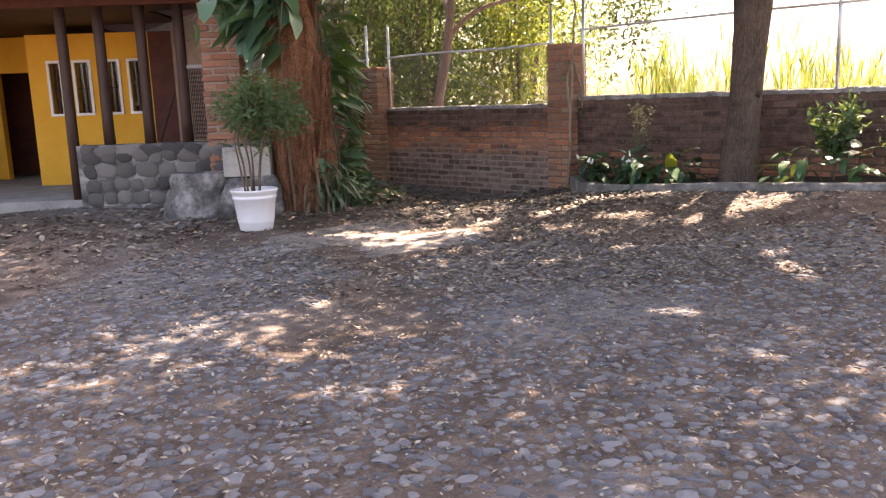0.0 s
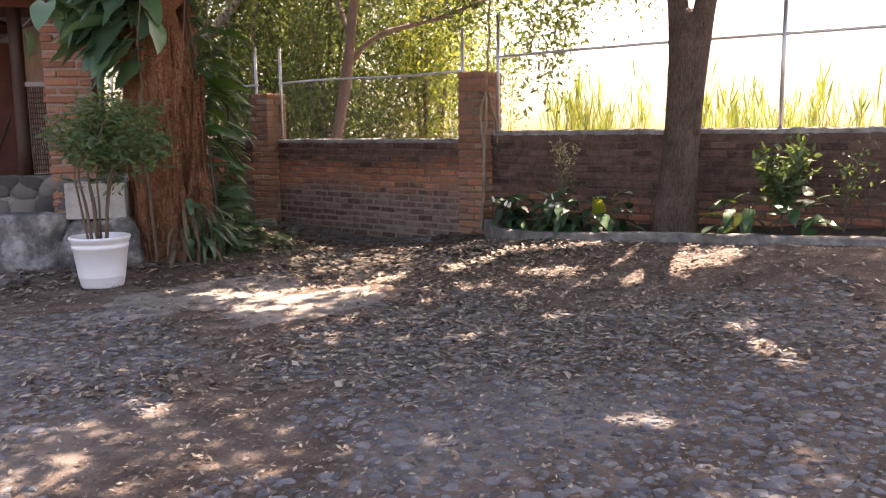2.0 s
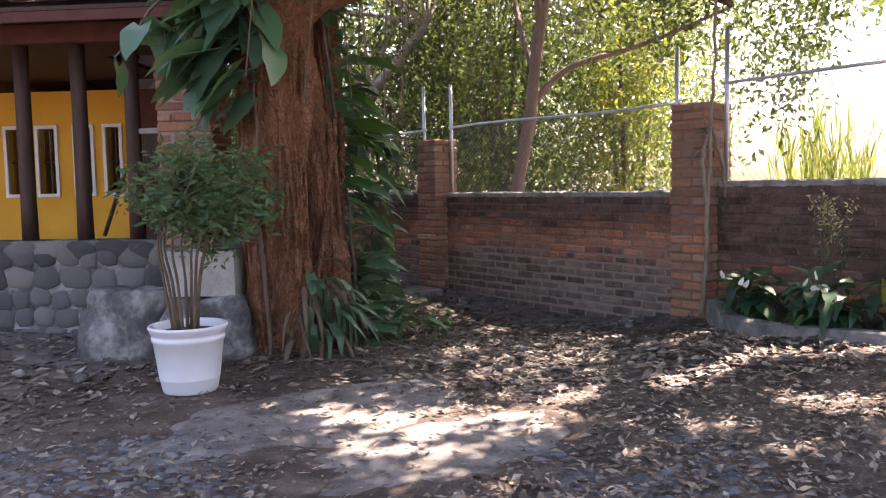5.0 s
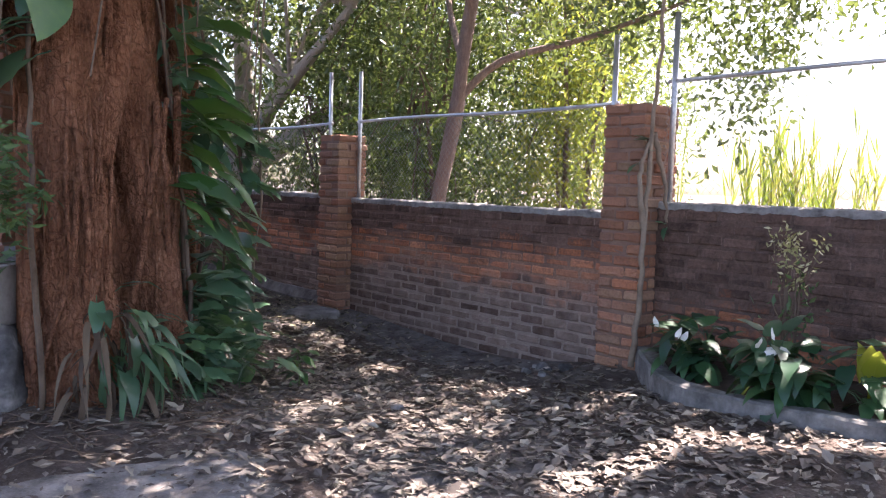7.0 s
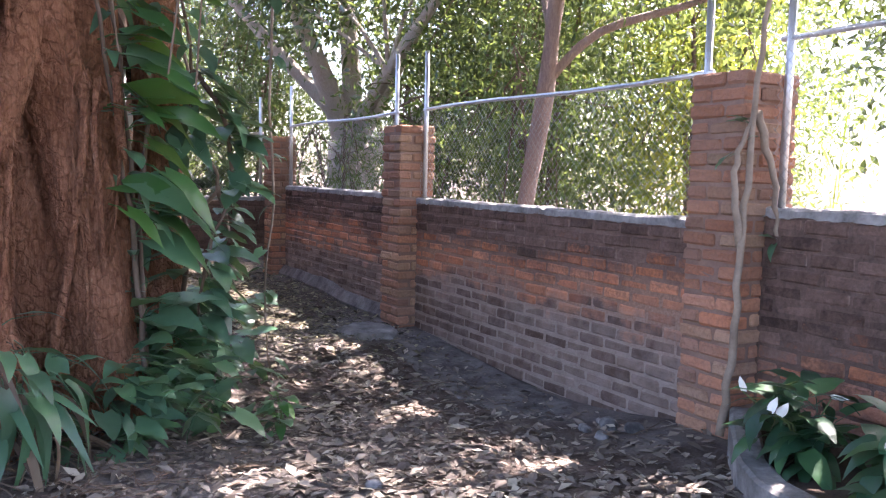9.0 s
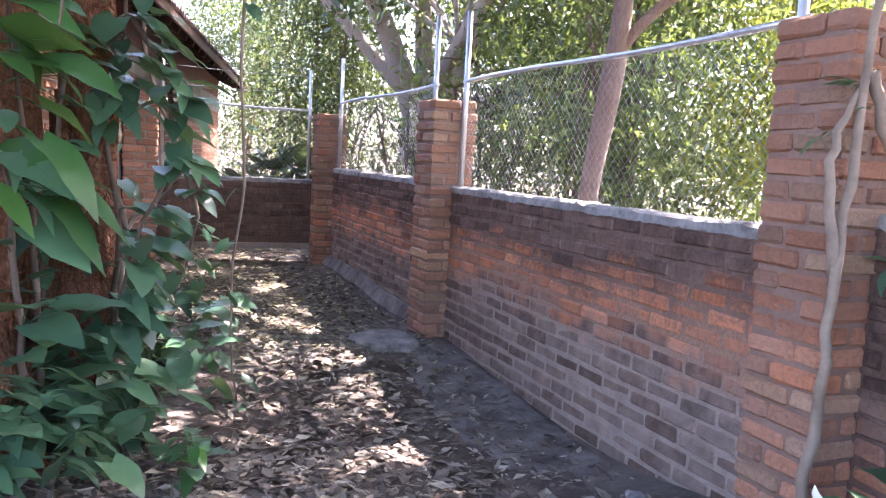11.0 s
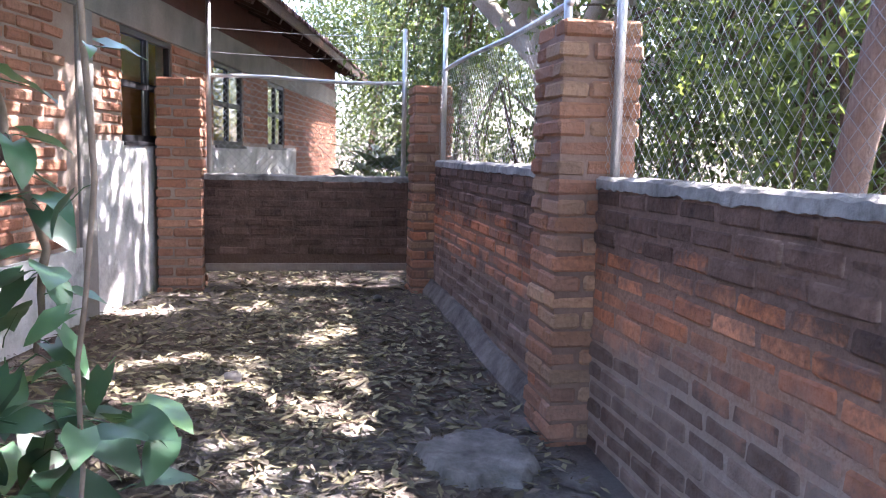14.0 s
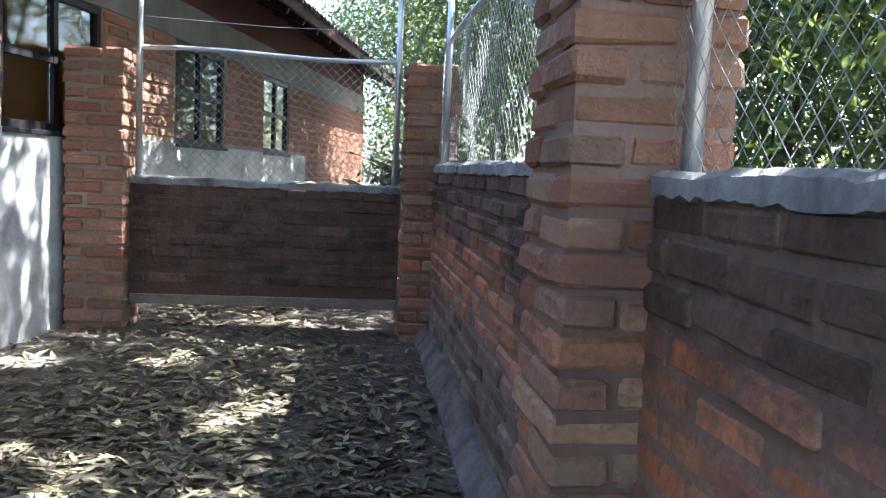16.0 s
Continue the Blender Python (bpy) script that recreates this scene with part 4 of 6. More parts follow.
def put_leaf(plant, meshes, at, way, size, rnd, twist=25):
    x = Vector(way).normalized()
    z = Vector((0, 0, 1)) - x * x.z
    z = z.normalized() if z.length > 0.05 else x.orthogonal().normalized()
    y = z.cross(x)
    m = Matrix((x, y, z)).transposed().to_4x4()
    ob = new("leaf", rnd.choice(meshes))
    ob.parent = plant
    ob.matrix_local = plant.matrix_world.inverted() @ Matrix.Translation(at) @ m @ pose(0, 0, 0, rnd.uniform(-twist, twist), 0, 0) @ Matrix.Diagonal((size, size, size, 1))
    return ob


def climber(name, label, base, stems, count, size, facing, meshes, seed, spread=0.6, low=0.0, thick=0.013, wood=None):
    """A climbing plant: stems along given paths, leaves off them at random towards facing."""
    rnd = random.Random(seed)
    plant = thing(name, None, None, label, "plant", at=pose(*base))
    inv = plant.matrix_world.inverted()
    paths = []
    for k, st in enumerate(stems):
        pts = smooth_path(st, 5)
        pts = [p + Vector((rnd.uniform(-1, 1), rnd.uniform(-1, 1), rnd.uniform(-1, 1))) * 0.012 for p in pts]
        paths.append(pts)
        part("stem", tube(bmesh.new(), [inv @ p for p in pts], lerp_list(thick * 1.3, thick * 0.6, len(pts)), 6, wobble=0.2, seed=k), wood or M_STEM, plant, smooth=True)
    for i in range(count):
        pts = rnd.choice(paths)
        p = pts[int(len(pts) * (low + (1 - low) * rnd.random())) % len(pts)]
        a = rnd.gauss(0, spread)
        f = Vector(facing)
        way = Vector((f.x * math.cos(a) - f.y * math.sin(a), f.x * math.sin(a) + f.y * math.cos(a), f.z + rnd.uniform(-0.55, 0.35)))
        put_leaf(plant, meshes, p, way, size * rnd.uniform(0.65, 1.25), rnd)
    return plant


# ---- white pot with its shrub ----
def lathe(profile, n=40):
    bm = bmesh.new()
    rings = [[bm.verts.new((r * math.cos(2 * math.pi * k / n), r * math.sin(2 * math.pi * k / n), z)) for k in range(n)] for r, z in profile]
    for a, b in zip(rings, rings[1:]):
        for k in range(n):
            bm.faces.new((a[k], a[(k + 1) % n], b[(k + 1) % n], b[k]))
    bm.faces.new(rings[0][::-1])
    bm.faces.new(rings[-1])
    return bm


PX, PY = 4.38, 7.23
PZ = ground_z(PX, PY) - 0.006
pot = thing("flower_pot", lathe([(0.158, 0.0), (0.166, 0.012), (0.1815, 0.086), (0.1833, 0.089), (0.1838, 0.094), (0.1835, 0.098), (0.212, 0.318), (0.219, 0.322), (0.221, 0.345), (0.217, 0.349), (0.220, 0.368), (0.228, 0.372), (0.233, 0.395), (0.238, 0.40), (0.239, 0.412), (0.233, 0.418), (0.222, 0.416), (0.216, 0.40), (0.212, 0.372), (0.205, 0.366)]), M_PLASTIC, "large white plastic flower pot on the ground", "flower pot", smooth=True, at=pose(PX, PY, PZ))
part("soil", lathe([(0.19, 0.352), (0.206, 0.367), (0.12, 0.376), (0.02, 0.38)], 24), M_SOIL, pot)


def potted_shrub():
    rnd = random.Random(31)
    rng = np.random.default_rng(31)
    plant = thing("potted_shrub", None, None, "bushy green shrub with bare stems growing in the white pot", "shrub", at=pose(PX, PY, PZ + 0.37))
    pts, dirs = [], []
    for k in range(9):
        a = 2 * math.pi * k / 9 + rnd.uniform(-0.3, 0.3)
        r0, r1 = 0.05 + 0.04 * rnd.random(), rnd.uniform(0.12, 0.38)
        top = Vector((r1 * math.cos(a) * 1.1 + 0.16, r1 * math.sin(a) - 0.12, rnd.uniform(0.78, 1.08)))
        path = smooth_path([(r0 * math.cos(a), r0 * math.sin(a), 0), (r0 * 1.5 * math.cos(a), r0 * 1.5 * math.sin(a), 0.3), (r1 * 0.75 * math.cos(a), r1 * 0.75 * math.sin(a), 0.6), top], 4)
        part("stem", tube(bmesh.new(), path, lerp_list(0.012, 0.004, len(path)), 6, wobble=0.25, seed=k), M_STEM, plant, smooth=True)
        for j in range(11):
            b = path[rnd.randrange(len(path) * 7 // 10, len(path))]
            e = b + Vector((rnd.gauss(0.02, 0.13), rnd.gauss(0, 0.12), rnd.gauss(0.03, 0.09)))
            part("twig", tube(bmesh.new(), [b, (b + e) / 2 + Vector((0, 0, 0.03)), e], [0.004, 0.003, 0.002], 4), M_GREEN_STEM, plant)
            q = rng.normal(0, 0.05, (42, 3)) + np.array(b.lerp(e, 1.0))
            pts.append(q)
            dirs.append(rng.normal(0, 1, (42, 3)) * [1, 1, 0.5] + [0, 0, -0.25])
    me = leaf_mass("foliage", np.concatenate(pts), np.concatenate(dirs), rng.uniform(0.04, 0.085, sum(len(p) for p in pts)), M_LEAF_SHRUB, 0.32, 0.15)
    tagged(part("foliage", me, M_LEAF_SHRUB, plant), kind="stuff")


potted_shrub()


# ---- boulders and planter box ----
def boulder(name, at, half, seed, label, flat=None):
    bm = bmesh.new()
    bmesh.ops.create_icosphere(bm, subdivisions=4, radius=1.0)
    for v in bm.verts:
        n = v.co.normalized()
        k = 1 + 0.22 * noise.noise(n * 1.5 + Vector((seed, 0, 0))) + 0.12 * noise.noise(n * 3.5 + Vector((0, seed, 0))) + 0.02 * noise.noise(n * 10)
        q = Vector([math.copysign(abs(c) ** 0.75, c) for c in n]) * k
        if flat is not None:
            q.z = min(q.z, flat + 0.05 * noise.noise(n * 3))
        v.co = Vector((q.x * half[0], q.y * half[1], q.z * half[2]))
    return thing(name, bm, M_ROCK, label, "boulder", "boulders beside the pot", smooth=True, at=at)


TURN_V = math.degrees(math.atan2(-0.673, 0.74))
boulder("boulder", pose(4.43, 8.42, 0.14, 0, 0, TURN_V), (0.40, 0.32, 0.56), 2.0, "rough grey boulder with a flat pale top", 0.80)
boulder("boulder", pose(4.80, 7.97, 0.06, 0, 0, TURN_V), (0.42, 0.27, 0.50), 5.0, "grey and white cement-smeared boulder under a planter box")
box_at = pose(4.855, 8.06, 0.545, 0, 0, TURN_V)
bm = bmesh.new()
for q in ((-0.255, 0.255, -0.19, -0.14, 0.0, 0.32), (-0.255, 0.255, 0.14, 0.19, 0.0, 0.32), (-0.255, -0.205, -0.14, 0.14, 0.0, 0.32), (0.205, 0.255, -0.14, 0.14, 0.0, 0.32), (-0.205, 0.205, -0.14, 0.14, 0.0, 0.04)):
    box(bm, *q)
planter = thing("planter_box", bm, M_PLANTER, "pale weathered concrete planter box on a boulder", "planter", at=box_at)
part("soil", boxes((-0.203, 0.203, -0.138, 0.138, 0.04, 0.28)), M_SOIL, planter)
rnd = random.Random(77)
pl = thing("planter_plant", None, None, "dark trailing leaves growing in the planter box", "plant", at=pose(4.855, 8.06, 0.82))
for k in range(38):
    a = rnd.uniform(0, 6.28)
    o = Vector((rnd.uniform(-0.18, 0.18), rnd.uniform(-0.1, 0.1), 0))
    p = Matrix.Rotation(radians(TURN_V), 3, "Z") @ o + Vector((4.855, 8.06, 0.83))
    put_leaf(pl, HEARTS if k % 3 else DEADS, p, (math.cos(a) - 0.5, math.sin(a) - 0.4, rnd.uniform(-0.5, 0.6)), rnd.uniform(0.08, 0.17), rnd)


# ---- trees ----
def trunk_mesh(name, path, radii, material, flutes=5, depth=0.10, n=26, seed=0, steps=6, ridge=0.02):
    pts = smooth_path(path, steps)
    rr = np.interp(np.linspace(0, 1, len(pts)), np.linspace(0, 1, len(radii)), radii)
    bm = bmesh.new()
    rings = []
    for i, p in enumerate(pts):
        d = (pts[min(i + 1, len(pts) - 1)] - pts[max(i - 1, 0)]).normalized()
        side = Vector((1, 0, 0)) - d * d.x
        side.normalize()
        up = d.cross(side)
        ring = []
        for k in range(n):
            a = 2 * math.pi * k / n
            f = depth * math.sin(flutes * a + seed + 0.25 * i) + 0.20 * noise.noise((math.cos(a) * 1.8 + seed, math.sin(a) * 1.8, i * 0.22)) + 0.05 * noise.noise((math.cos(a) * 6, math.sin(a) * 6 + seed, i * 0.6)) + ridge * (1.0 - 3.0 * abs(noise.noise((math.cos(a + 0.012 * i) * 4.5, math.sin(a + 0.012 * i) * 4.5 + seed, i * 0.05)))) + 0.25 * ridge * noise.noise((math.cos(a) * 13, math.sin(a) * 13 + seed, i * 0.3))
            ring.append(bm.verts.new(p + (side * math.cos(a) + up * math.sin(a)) * rr[i] * (1 + f)))
        rings.append(ring)
    for a, b in zip(rings, rings[1:]):
        for k in range(n):
            bm.faces.new((a[k], a[(k + 1) % n], b[(k + 1) % n], b[k]))
    bm.faces.new(rings[0][::-1])
    bm.faces.new(rings[-1])
    return bm_mesh(name, bm, material, True)


# larger gaps cut in the crowns for sun patches, as strips on the ground that the sun reaches: two ends and a
# half-width
GAPS_YARD = [(5.15, 5.84, 5.63, 5.47, 0.13), (5.65, 5.50, 6.18, 5.63, 0.09), (4.53, 5.70, 4.82, 5.31, 0.07), (6.56, 5.25, 7.15, 5.17, 0.13), (7.21, 5.21, 7.60, 4.52, 0.12), (6.58, 4.68, 6.65, 4.22, 0.1), (7.00, 3.63, 6.99, 3.40, 0.22), (6.34, 3.89, 6.69, 3.53, 0.08), (5.91, 4.79, 6.03, 4.57, 0.07)]
GAPS_BED = [(4.74, 3.82, 5.10, 3.77, 0.07), (7.02, 3.23, 7.14, 3.11, 0.12), (5.82, 2.58, 5.85, 2.50, 0.06), (5.56, 2.35, 5.31, 2.07, 0.07), (4.21, 2.46, 4.27, 2.30, 0.08), (1.95, 2.86, 2.12, 2.71, 0.07), (0.98, 2.97, 1.01, 2.87, 0.05), (5.80, 4.20, 6.07, 4.11, 0.06), (5.49, 3.64, 5.61, 3.58, 0.07), (6.57, 4.74, 6.75, 4.22, 0.08)]
GAPS_LANE = [(4.77, 6.33, 5.07, 5.67, 0.14), (6.37, 7.18, 6.63, 7.3, 0.05), (7.7, 8.29, 8.2, 8.43, 0.04), (7.61, 10.87, 7.85, 10.59, 0.071), (7.77, 6.84, 7.89, 6.73, 0.04), (6.57, 10.81, 7.06, 10.79, 0.059), (7.54, 10.04, 7.87, 10.07, 0.059), (6.7, 8.73, 6.74, 8.64, 0.05), (7.97, 8.71, 8.02, 8.7, 0.04), (6.49, 11.55, 6.91, 11.8, 0.071), (6.81, 10.88, 7.04, 11.03, 0.071), (7.21, 10.22, 7.36, 10.01, 0.095), (7.15, 11.66, 7.24, 11.07, 0.071), (7.4, 10.93, 7.51, 10.31, 0.048), (7.7, 11.37, 7.93, 11, 0.059), (7.65, 10.12, 7.81, 10.47, 0.084), (7.55, 12.14, 7.81, 12.43, 0.095), (7.13, 13.12, 7.56, 13.86, 0.084), (6.15, 13.18, 6.48, 13.09, 0.119)]
GAPS_HOUSE = [(7.45, 8.15, 8.12, 8.16, 0.03), (7.33, 7.92, 7.62, 8.11, 0.03), (6.76, 7.43, 6.06, 6.85, 0.03), (3.53, 8.01, 3.75, 7.88, 0.05)]
GAPS = GAPS_YARD + GAPS_BED + GAPS_LANE + GAPS_HOUSE
GAP_A = np.array([g[:2] for g in GAPS])
GAP_V = np.array([(g[2] - g[0], g[3] - g[1]) for g in GAPS])
GAP_W = np.array([g[4] for g in GAPS])


def sunlit_gap(p):
    """Whether a leaf at p would close one of the canopy's larger gaps."""
    x, y = p[0] - SUN_DIR.x / SUN_DIR.z * p[2], p[1] - SUN_DIR.y / SUN_DIR.z * p[2]
    n = noise.noise((x * 3.1, y * 3.1, 5.0)) * 0.7 + noise.noise((x * 8.0, y * 8.0, 2.0)) * 0.7
    d = np.array((x, y)) - GAP_A
    t = np.clip((d * GAP_V).sum(1) / np.maximum((GAP_V ** 2).sum(1), 1e-6), 0, 1)
    away = np.hypot(*(d - GAP_V * t[:, None]).T)
    return bool((away < GAP_W * (1.3 + 0.8 * n) + 0.035).any()) or n > 0.88


def crown_points(rng, centres, per, spread):
    c = np.repeat(np.asarray(centres, float), per, axis=0)
    return c + rng.normal(0, 1, c.shape) * np.asarray(spread)


def crown(tree, rng, centres, per, spread, size, material, aspect=0.42, hang=-0.35, name="crown"):
    p = crown_points(rng, centres, per, spread)
    p = p[[not (q[2] > 2.6 and sunlit_gap(q)) for q in p]]
    d = rng.normal(0, 1, p.shape) + [0, 0, hang]
    me = leaf_mass(name, p, d, rng.uniform(0.6, 1.3, len(p)) * size, material, aspect, 0.2, int(rng.integers(1e6)))
    ob = part(name, me, material, tree)
    ob.matrix_local = tree.matrix_world.inverted()
    return ob


def inside(rng, n, centre, radii, power=1.0):
    d = rng.normal(0, 1, (n, 3))
    d /= np.linalg.norm(d, axis=1)[:, None]
    r = rng.random((n, 1)) ** (power / 3)
    return np.asarray(centre) + d * r * np.asarray(radii)


def branch(tree, path, r0, r1, material, seed, n=9, wobble=0.15):
    inv = tree.matrix_world.inverted()
    pts = smooth_path(path, 4)
    return part("branch", tube(bmesh.new(), [inv @ p for p in pts], lerp_list(r0, r1, len(pts)), n, wobble=wobble, seed=seed), material, tree, smooth=True)


def twigs_to(tree, rng, start, centres, r0, material, count):
    inv = tree.matrix_world.inverted()
    for k in range(min(count, len(centres))):
        e = Vector(centres[k])
        s = Vector(start[k % len(start)])
        m = s.lerp(e, 0.5) + Vector(rng.normal(0, 0.15, 3)) + Vector((0, 0, 0.15))
        part("branch", tube(bmesh.new(), [inv @ q for q in smooth_path([s, m, e], 3)], lerp_list(r0, 0.008, 7), 6), material, tree, smooth=True)


def fig_tree():
    rng = np.random.default_rng(41)
    rnd = random.Random(41)
    tree = thing("fig_tree", None, None, "big old fig tree with red-brown fluted trunks and hanging roots", "tree", at=pose(5.3, 7.7, 0))
    inv = tree.matrix_world.inverted()
    tl = lambda pts: [inv @ Vector(p) for p in pts]
    part("trunk", trunk_mesh("trunk", tl([(5.33, 7.81, -0.1), (5.30, 7.80, 0.35), (5.28, 7.79, 0.9), (5.25, 7.78, 1.5), (5.21, 7.77, 2.1), (5.20, 7.77, 2.5), (5.20, 7.77, 2.75)]), [0.36, 0.235, 0.188, 0.186, 0.205, 0.24, 0.10], M_BARK_RED, 5, 0.06, 80, 1, 9, 0.11), M_BARK_RED, tree)
    part("trunk", trunk_mesh("trunk", tl([(5.89, 8.12, -0.1), (5.87, 8.11, 0.3), (5.82, 8.10, 0.85), (5.76, 8.09, 1.4), (5.66, 8.06, 1.95), (5.52, 7.99, 2.4), (5.36, 7.88, 2.85)]), [0.33, 0.220, 0.182, 0.172, 0.168, 0.165, 0.15], M_BARK_RED, 4, 0.05, 80, 3, 9, 0.10), M_BARK_RED, tree)
    part("trunk", trunk_mesh("trunk", tl([(5.60, 8.12, -0.1), (5.58, 8.11, 0.45), (5.55, 8.10, 0.95), (5.48, 8.05, 1.6), (5.38, 7.95, 2.2)]), [0.20, 0.13, 0.11, 0.10, 0.09], M_BARK_RED, 3, 0.06, 48, 6, 9, 0.11), M_BARK_RED, tree)
    part("trunk", trunk_mesh("trunk", tl([(6.22, 8.72, -0.1), (6.25, 8.74, 0.5), (6.28, 8.77, 1.2), (6.25, 8.7, 2.2), (6.1, 8.5, 3.4)]), [0.20, 0.15, 0.125, 0.12, 0.10], M_BARK_RED, 4, 0.10, 40, seed=5, ridge=0.08), M_BARK_RED, tree)
    part("trunk", trunk_mesh("trunk", tl([(5.95, 8.75, -0.1), (5.95, 8.7, 1.0), (5.9, 8.6, 2.2), (5.9, 8.5, 3.4)]), [0.22, 0.16, 0.15, 0.13], M_BARK_RED, 4, 0.12, seed=8), M_BARK_RED, tree)
    limbs = [((5.26, 7.76, 2.35), (5.45, 7.55, 2.85), (5.95, 7.15, 3.5), (6.8, 6.7, 4.6)), ((5.22, 7.76, 2.4), (5.0, 7.62, 3.0), (4.6, 7.3, 3.9), (4.0, 7.0, 5.0)), ((5.25, 7.78, 2.4), (5.25, 7.9, 3.2), (5.3, 8.3, 4.4), (5.5, 8.8, 5.6)),
             ((5.38, 7.9, 2.6), (5.6, 7.9, 3.8), (6.3, 8.2, 5.0), (7.0, 8.6, 5.8)), ((6.1, 8.5, 3.3), (6.2, 8.7, 4.2), (6.6, 9.4, 5.2), (7.2, 10.2, 5.9)), ((5.9, 8.5, 3.3), (5.7, 8.8, 4.3), (5.4, 9.6, 5.3)),
             ((5.30, 7.74, 2.42), (5.6, 7.6, 2.68), (5.95, 7.45, 2.8), (6.5, 7.2, 3.4))]
    limbs.append(((5.36, 7.74, 1.45), (5.52, 7.82, 1.95), (5.60, 7.98, 2.5), (5.6, 8.1, 3.2)))
    for k, l in enumerate(limbs):
        branch(tree, l, (0.15, 0.13, 0.17, 0.13, 0.09, 0.11, 0.14, 0.13)[k], 0.04, M_BARK_RED, k, 12)
    for k in range(46):
        a = rnd.uniform(0, 6.28)
        cx, cy, r = rnd.choice([(5.26, 7.785, 0.225), (5.26, 7.785, 0.225), (5.79, 8.09, 0.20), (6.27, 8.76, 0.14)])
        z0, z1 = rnd.uniform(-0.02, 0.5), rnd.uniform(1.2, 2.6)
        pts = []
        for i in range(7):
            t = i / 6
            aa = a + 0.45 * math.sin(t * 3 + k) + rnd.uniform(-0.05, 0.05)
            rr = r * (1.04 + 0.55 * max(0, 0.35 - (z0 + (z1 - z0) * t)) ** 1.0)
            pts.append(inv @ Vector((cx + rr * math.cos(aa), cy + rr * math.sin(aa), z0 + (z1 - z0) * t)))
        part("aerial_root", tube(bmesh.new(), smooth_path(pts, 2), 0.005 + 0.022 * rnd.random() ** 1.6, 7, wobble=0.25, seed=k), M_BARK_RED, tree, smooth=True)
    for k in range(16):
        x, y = 5.06 + rnd.uniform(-0.05, 0.07), 7.72 + rnd.uniform(-0.10, 0.06)
        pts = [(x + rnd.uniform(-0.03, 0.03) + 0.05 * (2.4 - z), y + rnd.uniform(-0.03, 0.03), z) for z in (2.5, 2.1, 1.7, 1.3, 0.9)]
        part("aerial_root", tube(bmesh.new(), smooth_path(tl(pts), 3), rnd.uniform(0.005, 0.014), 6, wobble=0.2, seed=k), M_BARK_RED, tree, smooth=True)
    for k in range(12):
        p = Vector((rnd.uniform(4.8, 6.6), rnd.uniform(7.2, 8.8), 0))
        if (p.xy - Vector((5.3, 7.76))).length < 0.35:
            continue
        pts = [(p.x + rnd.uniform(-0.1, 0.1), p.y + rnd.uniform(-0.1, 0.1), z) for z in (3.6, 2.9, rnd.uniform(1.7, 2.4))]
        part("aerial_root", tube(bmesh.new(), smooth_path(tl(pts), 3), 0.005, 5), M_STEM, tree)
    # high clusters out of view, placed to shade the yard and the path
    cs = np.concatenate([inside(rng, 85, (7.4, 8.2, 5.5), (2.5, 3.0, 1.1), 2.0), inside(rng, 40, (8.4, 10.4, 5.9), (1.8, 2.4, 0.9), 2.0)])
    twigs_to(tree, rng, [l[-1] for l in limbs], cs, 0.03, M_BARK_RED, 60)
    crown(tree, rng, cs, 150, (0.42, 0.42, 0.2), 0.19, M_LEAF_DARK, 0.6)
    return tree


fig_tree()
climber("philodendron", "philodendron with very large hanging leaves on the fig trunk", (5.05, 7.4, 0.05), [((5.08, 7.56, 0.1), (5.04, 7.56, 1.0), (5.03, 7.56, 1.9), (5.0, 7.56, 2.6), (4.9, 7.6, 3.1)), ((5.0, 7.56, 2.5), (4.8, 7.65, 2.72), (4.5, 7.8, 2.55), (4.25, 7.95, 2.2))], 0, 0.4, (-0.6, -0.6, -0.5), HEARTS, 51)
rnd = random.Random(52)
ph = thing("philodendron", None, None, "cluster of big dark philodendron leaves hanging from the fig tree", "plant", at=pose(5.0, 7.35, 2.2))
for k in range(84):
    p = Vector((5.02 + rnd.uniform(-0.14, 0.1), 7.58 + rnd.uniform(-0.12, 0.15), rnd.uniform(1.95, 3.05)))
    put_leaf(ph, HEARTS[:3] + LONGS, p, (-0.75 + rnd.uniform(-0.3, 0.35), 0.25 + rnd.uniform(-0.6, 0.45), rnd.uniform(-0.75, 0.05)), rnd.uniform(0.24, 0.50), rnd, 35)
for k in range(18):
    p = Vector((5.06 + rnd.uniform(-0.14, 0.12), 7.52 + rnd.uniform(-0.06, 0.06), rnd.uniform(2.25, 3.1)))
    put_leaf(ph, HEARTS[:3] + LONGS, p, (rnd.uniform(-0.7, 0.3), -0.6 + rnd.uniform(-0.3, 0.2), rnd.uniform(-0.9, -0.1)), rnd.uniform(0.24, 0.36), rnd, 35)
for k in range(12):
    t = k / 11
    p = Vector((5.0, 7.56, 2.5)).lerp(Vector((4.22, 7.92, 2.2)), t) + Vector((0, 0, 0.2 * math.sin(t * 3.1)))
    put_leaf(ph, HEARTS[:3], p, (rnd.uniform(-0.4, 0.3), rnd.uniform(-0.5, 0.3), rnd.uniform(-1.0, 0.2)), rnd.uniform(0.18, 0.30), rnd, 50)
climber("philodendron", "philodendron with broad shiny leaves climbing the fig trunk", (5.75, 7.8, 0.1), [((6.10, 8.02, 0.1), (6.06, 8.02, 0.8), (5.98, 8.02, 1.5), (5.86, 7.98, 2.3), (5.7, 7.9, 3.0)), ((6.14, 8.22, 0.1), (6.10, 8.22, 0.9), (6.02, 8.2, 1.8), (5.9, 8.1, 2.7))], 66, 0.25, (0.75, -0.35, 0.15), HEARTS[:3] + LONGS, 53, 1.2)
